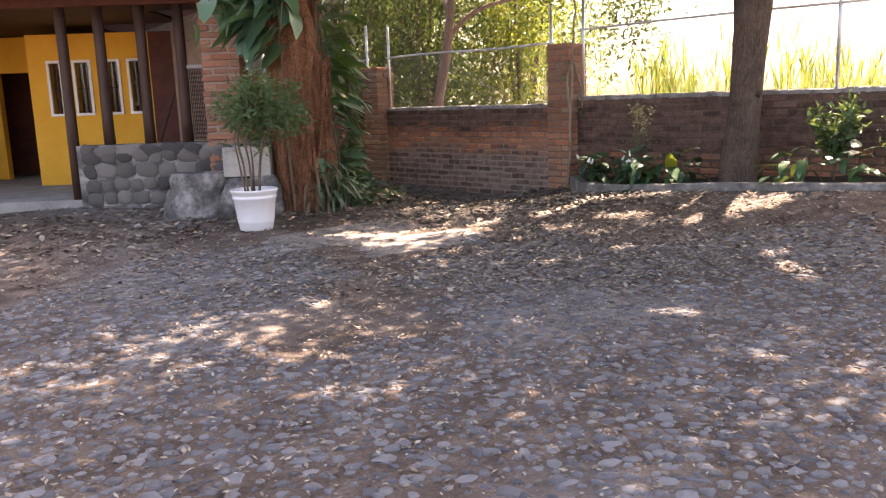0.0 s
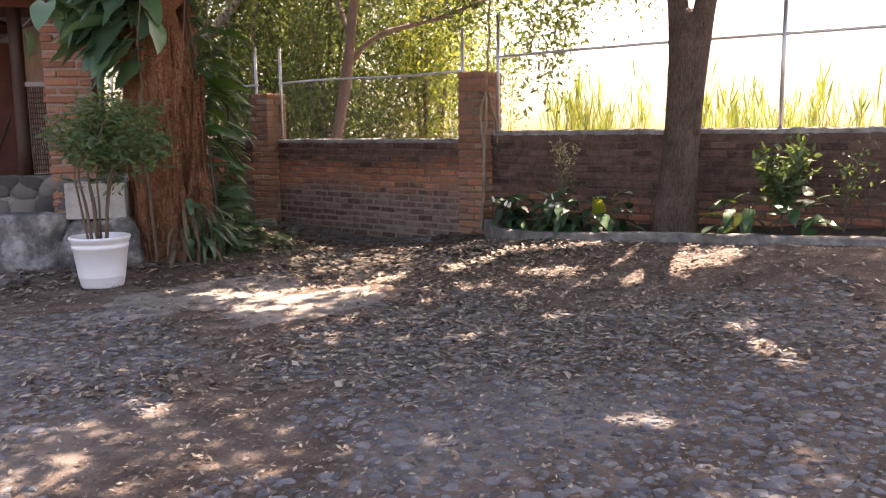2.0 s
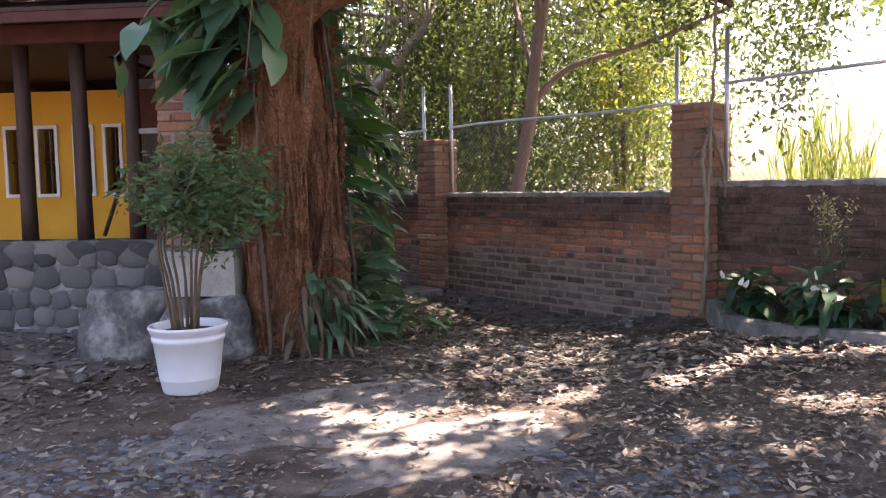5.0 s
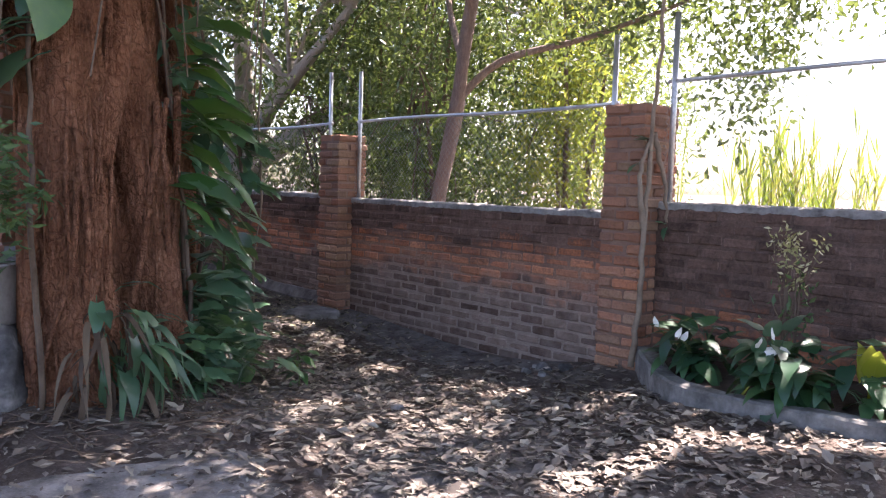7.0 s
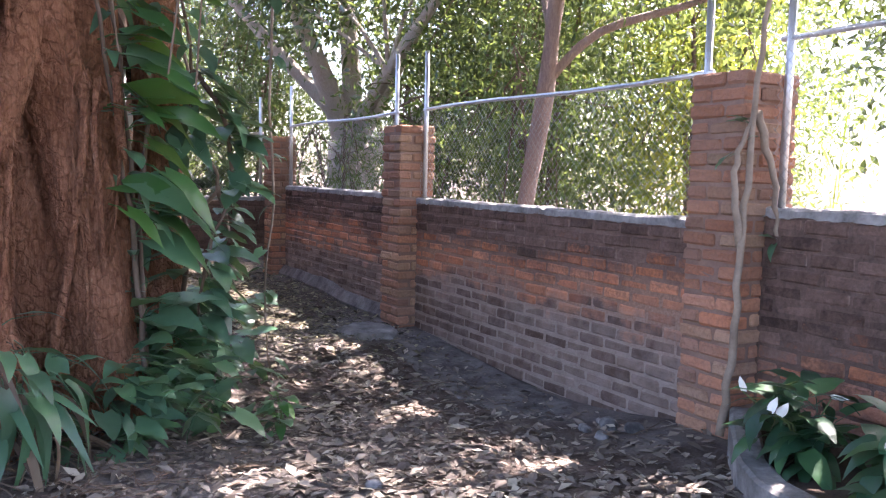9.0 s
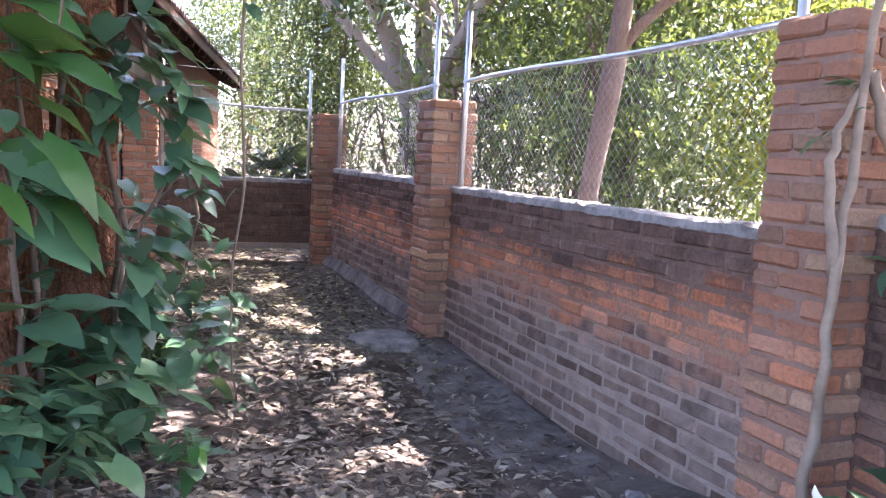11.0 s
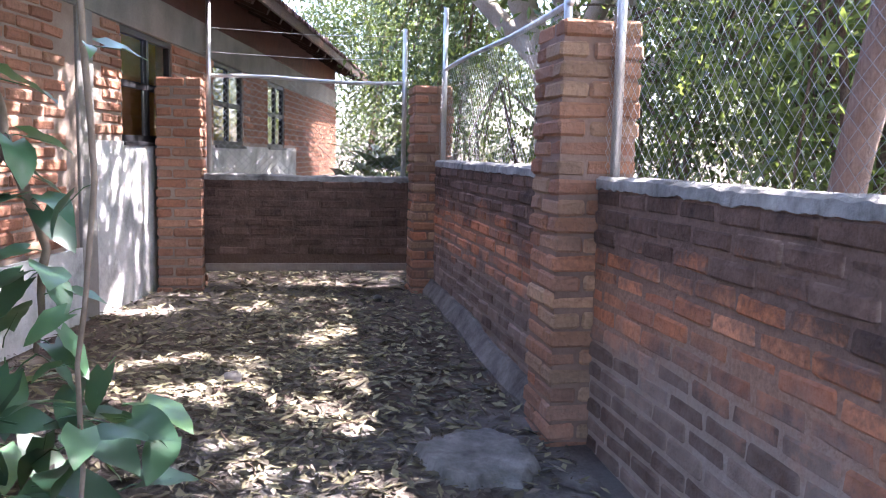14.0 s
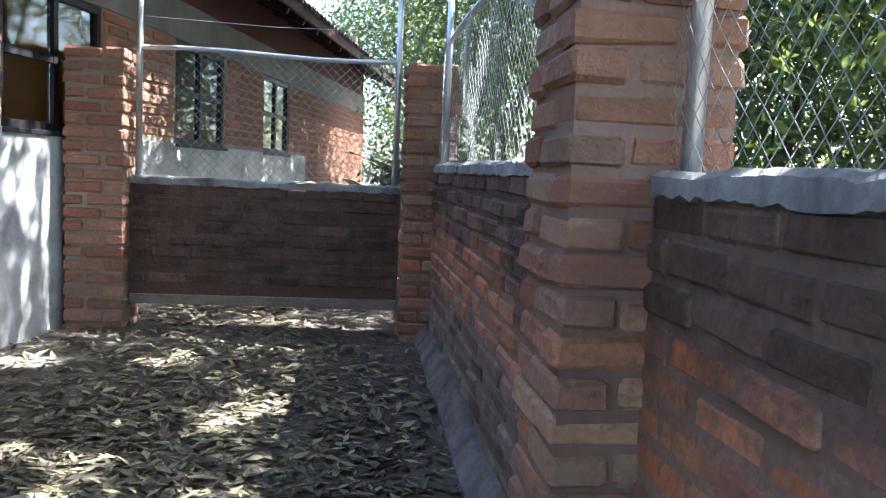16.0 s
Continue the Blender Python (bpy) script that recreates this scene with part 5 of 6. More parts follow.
climber("philodendron", "leafy climbing vine on a slender fig stem", (6.3, 8.7, 0.1), [((6.36, 8.62, 0.1), (6.42, 8.64, 0.8), (6.38, 8.62, 1.5), (6.45, 8.6, 2.0), (6.3, 8.6, 2.8)), ((6.1, 8.5, 0.1), (6.12, 8.5, 1.0), (6.2, 8.52, 1.9), (6.1, 8.4, 2.8)), ((6.45, 8.6, 2.0), (6.62, 8.55, 1.75), (6.66, 8.5, 1.35), (6.5, 8.4, 0.95), (6.42, 8.3, 0.6))], 165, 0.18, (0.55, -0.75, -0.2), HEARTS, 54, 0.9)
rnd = random.Random(58)
bl = thing("philodendron", None, None, "philodendron with long bright green leaves beside the fig trunk", "plant", at=pose(5.95, 7.95, 1.6))
for k in range(20):
    p = Vector((5.97 + rnd.uniform(-0.1, 0.1), 8.0 + rnd.uniform(-0.12, 0.14), rnd.uniform(1.2, 2.3)))
    put_leaf(bl, BRIGHTS, p, (0.8 + rnd.uniform(-0.3, 0.2), -0.35 + rnd.uniform(-0.4, 0.4), rnd.uniform(-0.6, 0.15)), rnd.uniform(0.24, 0.40), rnd, 30)
rnd = random.Random(55)
gc = thing("ground_cover", None, None, "low broad-leaved plants crowding round the fig roots", "plant", at=pose(6.2, 8.2, 0.1))
for k in range(150):
    cx, cy, s, sz = rnd.choice([(6.35, 8.35, 0.22, 0.15), (6.1, 8.0, 0.22, 0.16), (6.5, 8.75, 0.25, 0.14), (6.15, 7.8, 0.16, 0.16), (6.0, 7.75, 0.13, 0.15)])
    x, y = rnd.gauss(cx, s), rnd.gauss(cy, s)
    z = ground_z(x, y)
    put_leaf(gc, HEARTS, Vector((x, y, z + rnd.uniform(0.02, 0.42))), (rnd.uniform(-0.5, 1), rnd.uniform(-1, 0.4), rnd.uniform(-0.3, 0.5)), sz * rnd.uniform(0.7, 1.2), rnd, 30)
for cx, cy, kind, cnt, z0, z1, lo, hi, fx, fy in ((5.50, 7.46, STRAPS, 26, 0.30, 0.62, 0.20, 0.34, 0.45, -0.25), (5.38, 7.46, DEADS, 34, 0.20, 0.66, 0.18, 0.34, 0.1, -0.35), (5.82, 7.70, HEARTS, 20, 0.08, 0.32, 0.13, 0.19, 0.3, -0.5), (5.40, 7.42, PADDLES, 15, 0.30, 0.78, 0.15, 0.22, 0.25, -0.5), (5.52, 7.48, DEADS, 16, 0.15, 0.5, 0.18, 0.30, 0.4, -0.3)):
    sp = thing("strap_plant", None, None, "drooping long leaves, some dead, at the fig tree's foot", "plant", at=pose(cx, cy, 0.1))
    for k in range(cnt):
        a = rnd.uniform(0, 6.28)
        put_leaf(sp, kind, Vector((cx + 0.13 * math.cos(a), cy + 0.10 * math.sin(a), rnd.uniform(z0, z1))), (math.cos(a) * 0.6 + fx, math.sin(a) * 0.6 + fy, rnd.uniform(-1.5, 0.2)), rnd.uniform(lo, hi), rnd, 25)
sprig = thing("seedling", None, None, "small sunlit leafy seedling among the fallen leaves", "plant", at=pose(6.72, 7.76, ground_z(6.72, 7.76)))
part("stem", tube(bmesh.new(), [(0, 0, 0), (0.02, 0.01, 0.14), (-0.01, 0.0, 0.27)], [0.006, 0.005, 0.003], 5), M_GREEN_STEM, sprig)
for k in range(22):
    a = rnd.uniform(0, 6.28)
    put_leaf(sprig, BRIGHTS + HEARTS[:1], Vector((6.72, 7.76, ground_z(6.72, 7.76) + rnd.uniform(0.05, 0.28))), (math.cos(a), math.sin(a), rnd.uniform(-0.4, 0.5)), rnd.uniform(0.07, 0.13), rnd, 30)
climber("liana", "woody liana with broad heart-shaped leaves beside the path", (6.42, 9.3, 0.05), [((6.42, 9.30, 0.0), (6.42, 9.3, 0.5), (6.47, 9.3, 0.91), (6.67, 9.3, 1.13), (6.765, 9.28, 1.37), (6.62, 9.22, 1.64), (6.5, 9.1, 2.2), (6.4, 8.9, 3.0)), ((6.47, 9.3, 0.9), (6.38, 9.25, 1.3), (6.42, 9.15, 1.8), (6.3, 9.0, 2.5)), ((6.76, 9.28, 1.3), (6.84, 9.32, 1.0), (6.78, 9.4, 0.7))], 40, 0.15, (0.45, -0.75, -0.25), HEARTS, 63, 1.1, 0.0, 0.014, M_VINE)
low_leaves = thing("ground_cover", None, None, "big heart-shaped leaves growing low beside the path", "plant", at=pose(6.7, 9.4, 0.1))
for k in range(78):
    cx, cy, sx, sz = rnd.choice([(6.85, 9.42, 0.13, 0.17), (6.52, 8.95, 0.15, 0.20), (6.74, 9.72, 0.12, 0.19), (6.48, 9.70, 0.16, 0.20), (6.45, 8.40, 0.14, 0.19), (6.28, 8.15, 0.14, 0.19)])
    x, y = rnd.gauss(cx, sx), rnd.gauss(cy, sx)
    put_leaf(low_leaves, HEARTS, Vector((x, y, ground_z(x, y) + rnd.uniform(0.06, 0.50))), (rnd.uniform(-0.5, 1), rnd.uniform(-1, 0.3), rnd.uniform(-0.5, 0.3)), sz * rnd.uniform(0.75, 1.2), rnd, 30)
hv = climber("hanging_vine", "thin bare vine hanging to the ground with few leaves", (7.04, 8.95, 0.0), [((7.0, 8.9, 4.6), (7.06, 8.93, 3.0), (7.02, 8.95, 2.0), (7.05, 8.96, 1.2), (7.0, 8.97, 0.5), (7.04, 8.95, 0.0))], 16, 0.10, (0.6, -0.6, -0.3), HEARTS, 56, 1.5, 0.0, 0.009, M_VINE)


# ---- planting bed along the wall ----
def kerb_top(y):
    return 0.262 + 0.045 * max(0.0, 5.7 - y) + 0.02 * ease((5.0 - y) / 1.0)


def kerb():
    path = smooth_path([(8.76, 6.46, 0), (8.46, 6.18, 0), (8.13, 5.83, 0), (7.97, 5.4, 0), (7.94, 4.0, 0), (7.95, 2.0, 0), (7.95, -1.0, 0)], 8)
    verts, faces = [], []
    for i, p in enumerate(path):
        d = (path[min(i + 1, len(path) - 1)] - path[max(i - 1, 0)]).normalized()
        s = Vector((-d.y, d.x, 0)) * 0.065
        top = kerb_top(p.y) + 0.008 * noise.noise((p.x * 4, p.y * 4, 0))
        bot = ground_z(p.x, p.y) - 0.15
        w = 1 + 0.12 * noise.noise((p.x * 3, p.y * 3, 5))
        verts += [(*(p + s * w).xy, bot), (*(p + s * w).xy, top - 0.012), (*(p + s * 0.75).xy, top), (*(p - s * 0.75).xy, top), (*(p - s * w).xy, top - 0.012), (*(p - s * w).xy, bot)]
    n = len(path)
    for i in range(n - 1):
        faces += [(i * 6 + k, i * 6 + (k + 1) % 6, i * 6 + 6 + (k + 1) % 6, i * 6 + 6 + k) for k in range(6)]
    faces += [(0, 1, 2, 3, 4, 5), tuple((n - 1) * 6 + k for k in (5, 4, 3, 2, 1, 0))]
    tagged(new("kerb", mesh_of("kerb", verts, faces, M_KERB)), "low grey concrete kerb round the planting bed", "kerb", kind="structure")
    verts, faces = [], []
    rows = 60
    for i in range(rows + 1):
        y = -1.0 + 7.35 * i / rows
        xl = 7.97 if y < 5.3 else 7.97 + (y - 5.3) ** 1.4 * 0.62
        for k in range(7):
            x = xl + (8.885 - xl) * k / 6
            verts.append((x, y, kerb_top(y) - 0.035 + 0.03 * noise.noise((x * 4, y * 4, 2)) + 0.02 * k / 6))
    for i in range(rows):
        faces += [(i * 7 + k, i * 7 + k + 1, i * 7 + k + 8, i * 7 + k + 7) for k in range(6)]
    tagged(new("bed_soil", mesh_of("bed_soil", verts, faces, M_SOIL, True)), "dark soil of the planting bed", "soil", kind="structure")


kerb()


def lily(x, y, count, size, seed, flowers=0, label="peace lily with arching dark green leaves and white flowers"):
    rnd = random.Random(seed)
    z = kerb_top(y) - 0.03
    plant = thing("peace_lily", None, None, label, "plant", "lilies in the planting bed", at=pose(x, y, z))
    for k in range(count):
        a = rnd.uniform(0, 6.28)
        lift = rnd.uniform(-0.9, 0.9)
        put_leaf(plant, LILIES, Vector((x + rnd.gauss(0, 0.06), y + rnd.gauss(0, 0.09), z + rnd.uniform(0.04, 0.30))), (math.cos(a) - 0.25, math.sin(a), lift), size * rnd.uniform(0.7, 1.15), rnd, 20)
    inv = plant.matrix_world.inverted()
    for k in range(flowers):
        a = rnd.uniform(0, 6.28)
        e = Vector((x - 0.10 + rnd.gauss(0, 0.10), y + rnd.gauss(0, 0.09), z + rnd.uniform(0.24, 0.38)))
        part("flower_stalk", tube(bmesh.new(), [inv @ Vector(q) for q in ((x, y, z), (x * 0.5 + e.x * 0.5, y * 0.5 + e.y * 0.5, z + 0.2), e)], [0.005, 0.004, 0.003], 5), M_GREEN_STEM, plant)
        me = bpy.data.meshes.get("spathe") or blade("spathe", M_FLOWER, 1.0, 0.62, -0.25, 0.5, 0.1, 0.0)
        ob = part("spathe", me, M_FLOWER, plant, "white spathe")
        ob.matrix_local = inv @ Matrix.Translation(e) @ pose(0, 0, 0, rnd.uniform(-60, 60), rnd.uniform(-70, 40), rnd.uniform(0, 360)) @ Matrix.Diagonal((0.065, 0.065, 0.065, 1))


lily(8.36, 5.80, 78, 0.165, 61, 4)
lily(8.10, 5.10, 92, 0.172, 62, 5)
lily(8.20, 4.58, 34, 0.20, 63, 0, "low lily with one yellowing leaf in the planting bed")
lily(8.22, 3.35, 18, 0.20, 64, 0, "low lily in the planting bed")
lily(8.20, 2.75, 18, 0.19, 65, 0, "low lily in the planting bed")
lily(8.25, 1.95, 16, 0.19, 66, 0, "low lily in the planting bed")
rnd = random.Random(67)
yl = thing("yellow_leaf", None, None, "single bright yellow-green leaf standing among the lilies", "plant", at=pose(8.2, 4.72, 0.3))
M_LIME = leaf_material("lime_leaf", [(0.1, (0.30, 0.34, 0.03)), (1.0, (0.40, 0.38, 0.05))], 0.5, 0.5, "object")
for k in range(3):
    put_leaf(yl, [blade("leaf", M_LIME, 1.0, 0.6, 0.3, 0.2, 0.1, 0.6, seed=k)], Vector((8.2, 4.72, 0.32)), (-0.15 + 0.1 * k, 0.15 * (k - 1), 0.9), 0.2, rnd)


def tall_flower(x, y, h, seed, count=7, leaf=0.07, per=26, label="tall thin flowering plant with pale dry seed heads", spread=0.16, heads=False):
    rnd, rng = random.Random(seed), np.random.default_rng(seed)
    z = kerb_top(y) - 0.03
    plant = thing("flowering_shrub", None, None, label, "shrub", at=pose(x, y, z))
    pts = []
    for k in range(count):
        a = rnd.uniform(0, 6.28)
        e = Vector((spread * math.cos(a) * rnd.random(), spread * 1.3 * math.sin(a) * rnd.random(), h * rnd.uniform(0.6, 1.0)))
        path = smooth_path([(0, 0, 0), (e.x * 0.2, e.y * 0.2, e.z * 0.5), e], 4)
        part("stem", tube(bmesh.new(), path, lerp_list(0.007, 0.003, len(path)), 5, wobble=0.2, seed=k), M_STEM, plant)
        for q in path[-2:] if heads else path[4:]:
            pts.append(rng.normal(0, 0.03 if heads else 0.05, (per // 4 + 1, 3)) + np.array(q))
    p = np.concatenate(pts)
    tagged(part("seed_cluster" if heads else "foliage", leaf_mass("foliage", p, rng.normal(0, 1, p.shape) + [0, 0, 0.3], rng.uniform(0.5, 1.2, len(p)) * leaf, M_SEED if heads else M_LEAF_SHRUB, 0.4), M_SEED if heads else M_LEAF_SHRUB, plant), kind="stuff")


tall_flower(8.40, 5.28, 0.95, 70, 9, 0.040, 44, heads=True, spread=0.20)
tall_flower(8.42, 5.22, 0.70, 71, 5, 0.06, 10)
tall_flower(8.45, 3.05, 0.85, 73, 9, 0.11, 50, "leafy green shrub against the brick wall", 0.22)
tall_flower(8.5, 2.55, 0.75, 75, 8, 0.07, 8, "thin green shrub against the brick wall", 0.25)


def bed_tree():
    rng = np.random.default_rng(81)
    tree = thing("shade_tree", None, None, "grey-brown forked shade tree standing in the planting bed", "tree", at=pose(8.42, 4.0, 0.3))
    inv = tree.matrix_world.inverted()
    tl = lambda pts: [inv @ Vector(p) for p in pts]
    part("trunk", trunk_mesh("trunk", tl([(8.42, 4.02, 0.2), (8.42, 4.02, 0.6), (8.43, 4.0, 1.2), (8.44, 3.97, 1.8), (8.44, 3.95, 2.2), (8.44, 3.95, 2.38)]), [0.25, 0.185, 0.155, 0.155, 0.15, 0.05], M_BARK_GREY, 4, 0.05, seed=2), M_BARK_GREY, tree)
    limbs = [((8.44, 4.0, 1.25), (8.43, 4.05, 2.3), (8.4, 4.25, 3.3), (8.0, 4.8, 4.8)), ((8.44, 3.95, 1.25), (8.45, 3.83, 2.3), (8.45, 3.6, 3.3), (8.3, 2.9, 4.9)), ((8.42, 4.2, 3.0), (8.0, 4.3, 3.9), (7.0, 4.2, 5.2)), ((8.45, 3.65, 3.1), (8.8, 3.0, 4.1), (9.4, 1.8, 5.2))]
    for k, l in enumerate(limbs):
        branch(tree, l, (0.13, 0.135, 0.07, 0.07)[k], 0.04, M_BARK_GREY, k, 12, 0.08)
    # all but the last two clusters are unseen, added to dapple the yard
    cs = np.concatenate([inside(rng, 120, (8.6, 3.6, 5.5), (3.0, 3.6, 0.9), 2.0), inside(rng, 60, (6.8, 0.6, 6.2), (3.0, 2.6, 0.8), 2.0), inside(rng, 60, (5.2, 2.6, 5.8), (2.0, 2.2, 0.7), 2.0), inside(rng, 30, (6.6, 6.2, 5.9), (1.6, 1.2, 0.6), 2.0), inside(rng, 26, (4.6, 5.6, 5.9), (1.8, 1.4, 0.6), 2.0), inside(rng, 24, (9.7, 5.7, 3.75), (0.6, 0.9, 0.5)), inside(rng, 6, (9.3, 3.0, 3.5), (0.4, 0.5, 0.4))])
    twigs_to(tree, rng, [l[-1] for l in limbs], cs, 0.03, M_BARK_GREY, 60)
    crown(tree, rng, cs, 150, (0.42, 0.42, 0.2), 0.18, M_LEAF_DARK, 0.55)


bed_tree()

stump = thing("whitewashed_stump", trunk_mesh("whitewashed_stump", [(0.0, 0.0, -0.1), (0.0, 0.0, 0.4), (-0.01, 0.01, 0.7), (0.0, 0.0, 0.95), (0.05, -0.05, 1.06)], [0.17, 0.155, 0.19, 0.25, 0.15], M_PLASTER, 3, 0.06, 16), M_PLASTER, "whitewashed tree stump with peeling lime", "stump", at=pose(5.79, 1.15, ground_z(5.79, 1.15)))


# ---- beyond the wall ----
def leaning_tree():
    rng = np.random.default_rng(91)
    tree = thing("leaning_tree", None, None, "slim pinkish-grey tree leaning behind the chain-link fence", "tree", at=pose(10.1, 10.25, 0.2))
    inv = tree.matrix_world.inverted()
    tl = lambda pts: [inv @ Vector(p) for p in pts]
    part("trunk", trunk_mesh("trunk", tl([(10.10, 10.50, 0.1), (10.06, 10.33, 1.2), (10.02, 10.02, 2.2), (9.98, 9.85, 3.0), (9.95, 9.6, 4.0)]), [0.12, 0.085, 0.08, 0.075, 0.05], M_BARK_PINK, 3, 0.04, 14, 4), M_BARK_PINK, tree)
    limbs = [((10.02, 10.02, 2.3), (10.3, 9.6, 2.75), (10.9, 8.9, 3.0), (11.6, 8.1, 3.4)), ((10.0, 9.9, 2.7), (10.2, 10.4, 3.4), (10.6, 11.0, 4.4)), ((9.98, 9.8, 3.2), (9.6, 9.5, 4.0), (9.0, 9.2, 5.0))]
    for k, l in enumerate(limbs):
        branch(tree, l, 0.05, 0.02, M_BARK_PINK, k)
    # high clusters past the first are added unseen to shade path and house
    cs = np.concatenate([inside(rng, 45, (9.9, 10.3, 5.6), (2.0, 2.8, 1.2)), inside(rng, 55, (10.4, 13.2, 5.6), (2.0, 1.9, 1.0), 2.0), inside(rng, 70, (11.0, 8.6, 5.7), (1.8, 2.0, 0.8), 2.0), inside(rng, 45, (11.3, 11.2, 5.7), (1.5, 1.6, 0.8), 2.0), inside(rng, 40, (10.2, 12.8, 5.6), (1.3, 1.6, 0.7), 2.0)])
    twigs_to(tree, rng, [l[-1] for l in limbs], cs, 0.02, M_BARK_PINK, 40)
    crown(tree, rng, cs, 100, (0.36, 0.36, 0.25), 0.155, M_LEAF_TREE, 0.42)
    cs = np.concatenate([inside(rng, 26, (10.9, 9.0, 3.5), (1.0, 1.1, 0.7)), inside(rng, 28, (12.0, 7.6, 2.9), (0.8, 0.8, 1.1)), inside(rng, 12, (12.6, 6.8, 3.8), (0.8, 0.9, 0.6))])
    crown(tree, rng, cs, 80, (0.20, 0.20, 0.28), 0.105, M_LEAF_DARK, 0.42)


leaning_tree()


def limb_tree():
    rng = np.random.default_rng(92)
    tree = thing("spreading_tree", None, None, "large pale-barked tree with many spreading limbs", "tree", at=pose(11.2, 17.5, 0.2))
    inv = tree.matrix_world.inverted()
    tl = lambda pts: [inv @ Vector(p) for p in pts]
    part("trunk", trunk_mesh("trunk", tl([(11.2, 17.5, -0.1), (11.2, 17.5, 0.9), (11.1, 17.4, 2.0)]), [0.65, 0.48, 0.42], M_BARK_PALE, 5, 0.08), M_BARK_PALE, tree)
    limbs = [((11.1, 17.4, 1.6), (10.5, 17.0, 2.8), (9.6, 16.6, 4.4), (8.8, 16.2, 6.2)), ((11.1, 17.4, 1.7), (10.9, 17.0, 3.2), (10.6, 16.7, 5.0), (10.4, 16.5, 7.2)), ((11.2, 17.4, 1.6), (12.2, 16.2, 2.6), (13.6, 14.8, 3.6), (15.0, 13.4, 4.4)),
             ((11.1, 17.4, 1.8), (11.6, 16.8, 3.2), (12.2, 16.2, 4.8), (12.6, 15.8, 6.8)), ((11.1, 17.4, 1.4), (10.6, 16.0, 2.1), (10.5, 14.6, 2.9), (10.6, 13.0, 3.9)), ((10.7, 17.1, 2.4), (9.6, 17.5, 3.6), (8.4, 18.0, 5.0))]
    for k, l in enumerate(limbs):
        branch(tree, l, (0.24, 0.22, 0.24, 0.2, 0.17, 0.14)[k], 0.06, M_BARK_PALE, k, 12, 0.1)
    # the last two clusters are added overhead to shade the house wall
    cs = np.concatenate([inside(rng, 130, (10.8, 16.8, 6.4), (4.4, 4.2, 2.6)), inside(rng, 40, (12.6, 15.4, 3.6), (2.2, 2.0, 1.2)), inside(rng, 22, (9.6, 15.6, 4.3), (1.0, 1.2, 0.8)), inside(rng, 60, (11.2, 18.6, 6.2), (2.6, 3.2, 0.9), 2.0), inside(rng, 55, (9.8, 17.6, 5.4), (1.4, 3.2, 0.7), 2.0)])
    twigs_to(tree, rng, [l[-1] for l in limbs] + [l[2] for l in limbs], cs, 0.04, M_BARK_PALE, 80)
    crown(tree, rng, cs, 80, (0.5, 0.5, 0.35), 0.17, M_LEAF_DARK, 0.36)


limb_tree()


def thicket(x, y, h, r, seed, material, label, per=88, size=0.13, hang=-0.6, low=0.0):
    rng, rnd = np.random.default_rng(seed), random.Random(seed)
    tree = thing("thicket_tree", None, None, label, "tree", "trees beyond the wall", at=pose(x, y, 0.2))
    inv = tree.matrix_world.inverted()
    ends = []
    for k in range(3):
        a = rnd.uniform(0, 6.28)
        q = [Vector((x + 0.15 * math.cos(a), y + 0.15 * math.sin(a), 0.1)), Vector((x + 0.3 * r * math.cos(a), y + 0.3 * r * math.sin(a), h * 0.4)), Vector((x + 0.6 * r * math.cos(a), y + 0.6 * r * math.sin(a), h * rnd.uniform(0.6, 0.9)))]
        part("trunk", tube(bmesh.new(), [inv @ p for p in smooth_path(q, 3)], lerp_list(rnd.uniform(0.03, 0.06), 0.012, 7), 7, wobble=0.15, seed=k), M_BARK_GREY, tree, smooth=True)
        ends.append(q[-1])
    n = int(40 * r * h / 4)
    cs = inside(rng, n, (x, y, h * 0.42), (r, r, h * 0.5), 1.6)
    cs[:, 2] = np.maximum(cs[:, 2], 0.35)
    twigs_to(tree, rng, ends, cs, 0.012, M_BARK_GREY, 14)
    crown(tree, rng, cs, per, (0.22, 0.22, 0.30), size, material, 0.30, hang)


THICKETS = [(11.6, 12.4, 6.5, 1.5, M_LEAF_DARK, "dark leafy tree beyond the wall"), (13.0, 10.9, 6.0, 1.3, M_LEAF_YELLOW, "sunlit yellow-green leafy tree beyond the wall"), (12.2, 14.3, 6.5, 1.6, M_LEAF_DARK, "dark leafy tree beyond the wall"),
            (14.6, 12.3, 8.0, 2.0, M_LEAF_TREE, "dense green leafy tree beyond the wall"), (14.2, 16.0, 8.0, 2.4, M_LEAF_DARK, "dark leafy tree beyond the wall"), 
            (13.4, 20.0, 8.5, 2.8, M_LEAF_DARK, "dark leafy tree beyond the wall"), (10.6, 21.5, 8.0, 2.0, M_LEAF_DARK, "dark leafy tree beyond the wall"), (17.5, 14.5, 9.0, 2.8, M_LEAF_TREE, "dense green leafy tree beyond the wall"), (10.0, 26.5, 8.0, 2.2, M_LEAF_TREE, "dense green leafy tree beyond the wall"), (11.0, 11.4, 3.4, 0.9, M_LEAF_TREE, "leafy bush close behind the wall"), (10.6, 13.6, 3.6, 1.0, M_LEAF_TREE, "leafy bush close behind the wall"), (18.0, 20.0, 9.0, 3.2, M_LEAF_TREE, "dense green leafy tree beyond the wall"), (10.2, 15.6, 2.6, 0.8, M_LEAF_TREE, "leafy bush close behind the wall"), (8.9, 25.0, 9.5, 2.4, M_LEAF_DARK, "dark leafy tree beyond the wall"), (9.9, 20.2, 8.5, 1.5, M_LEAF_DARK, "dark leafy tree beyond the wall")]
for k, (x, y, h, r, mat_l, lab) in enumerate(THICKETS):
    thicket(x, y, h, r, 100 + k, mat_l, lab)
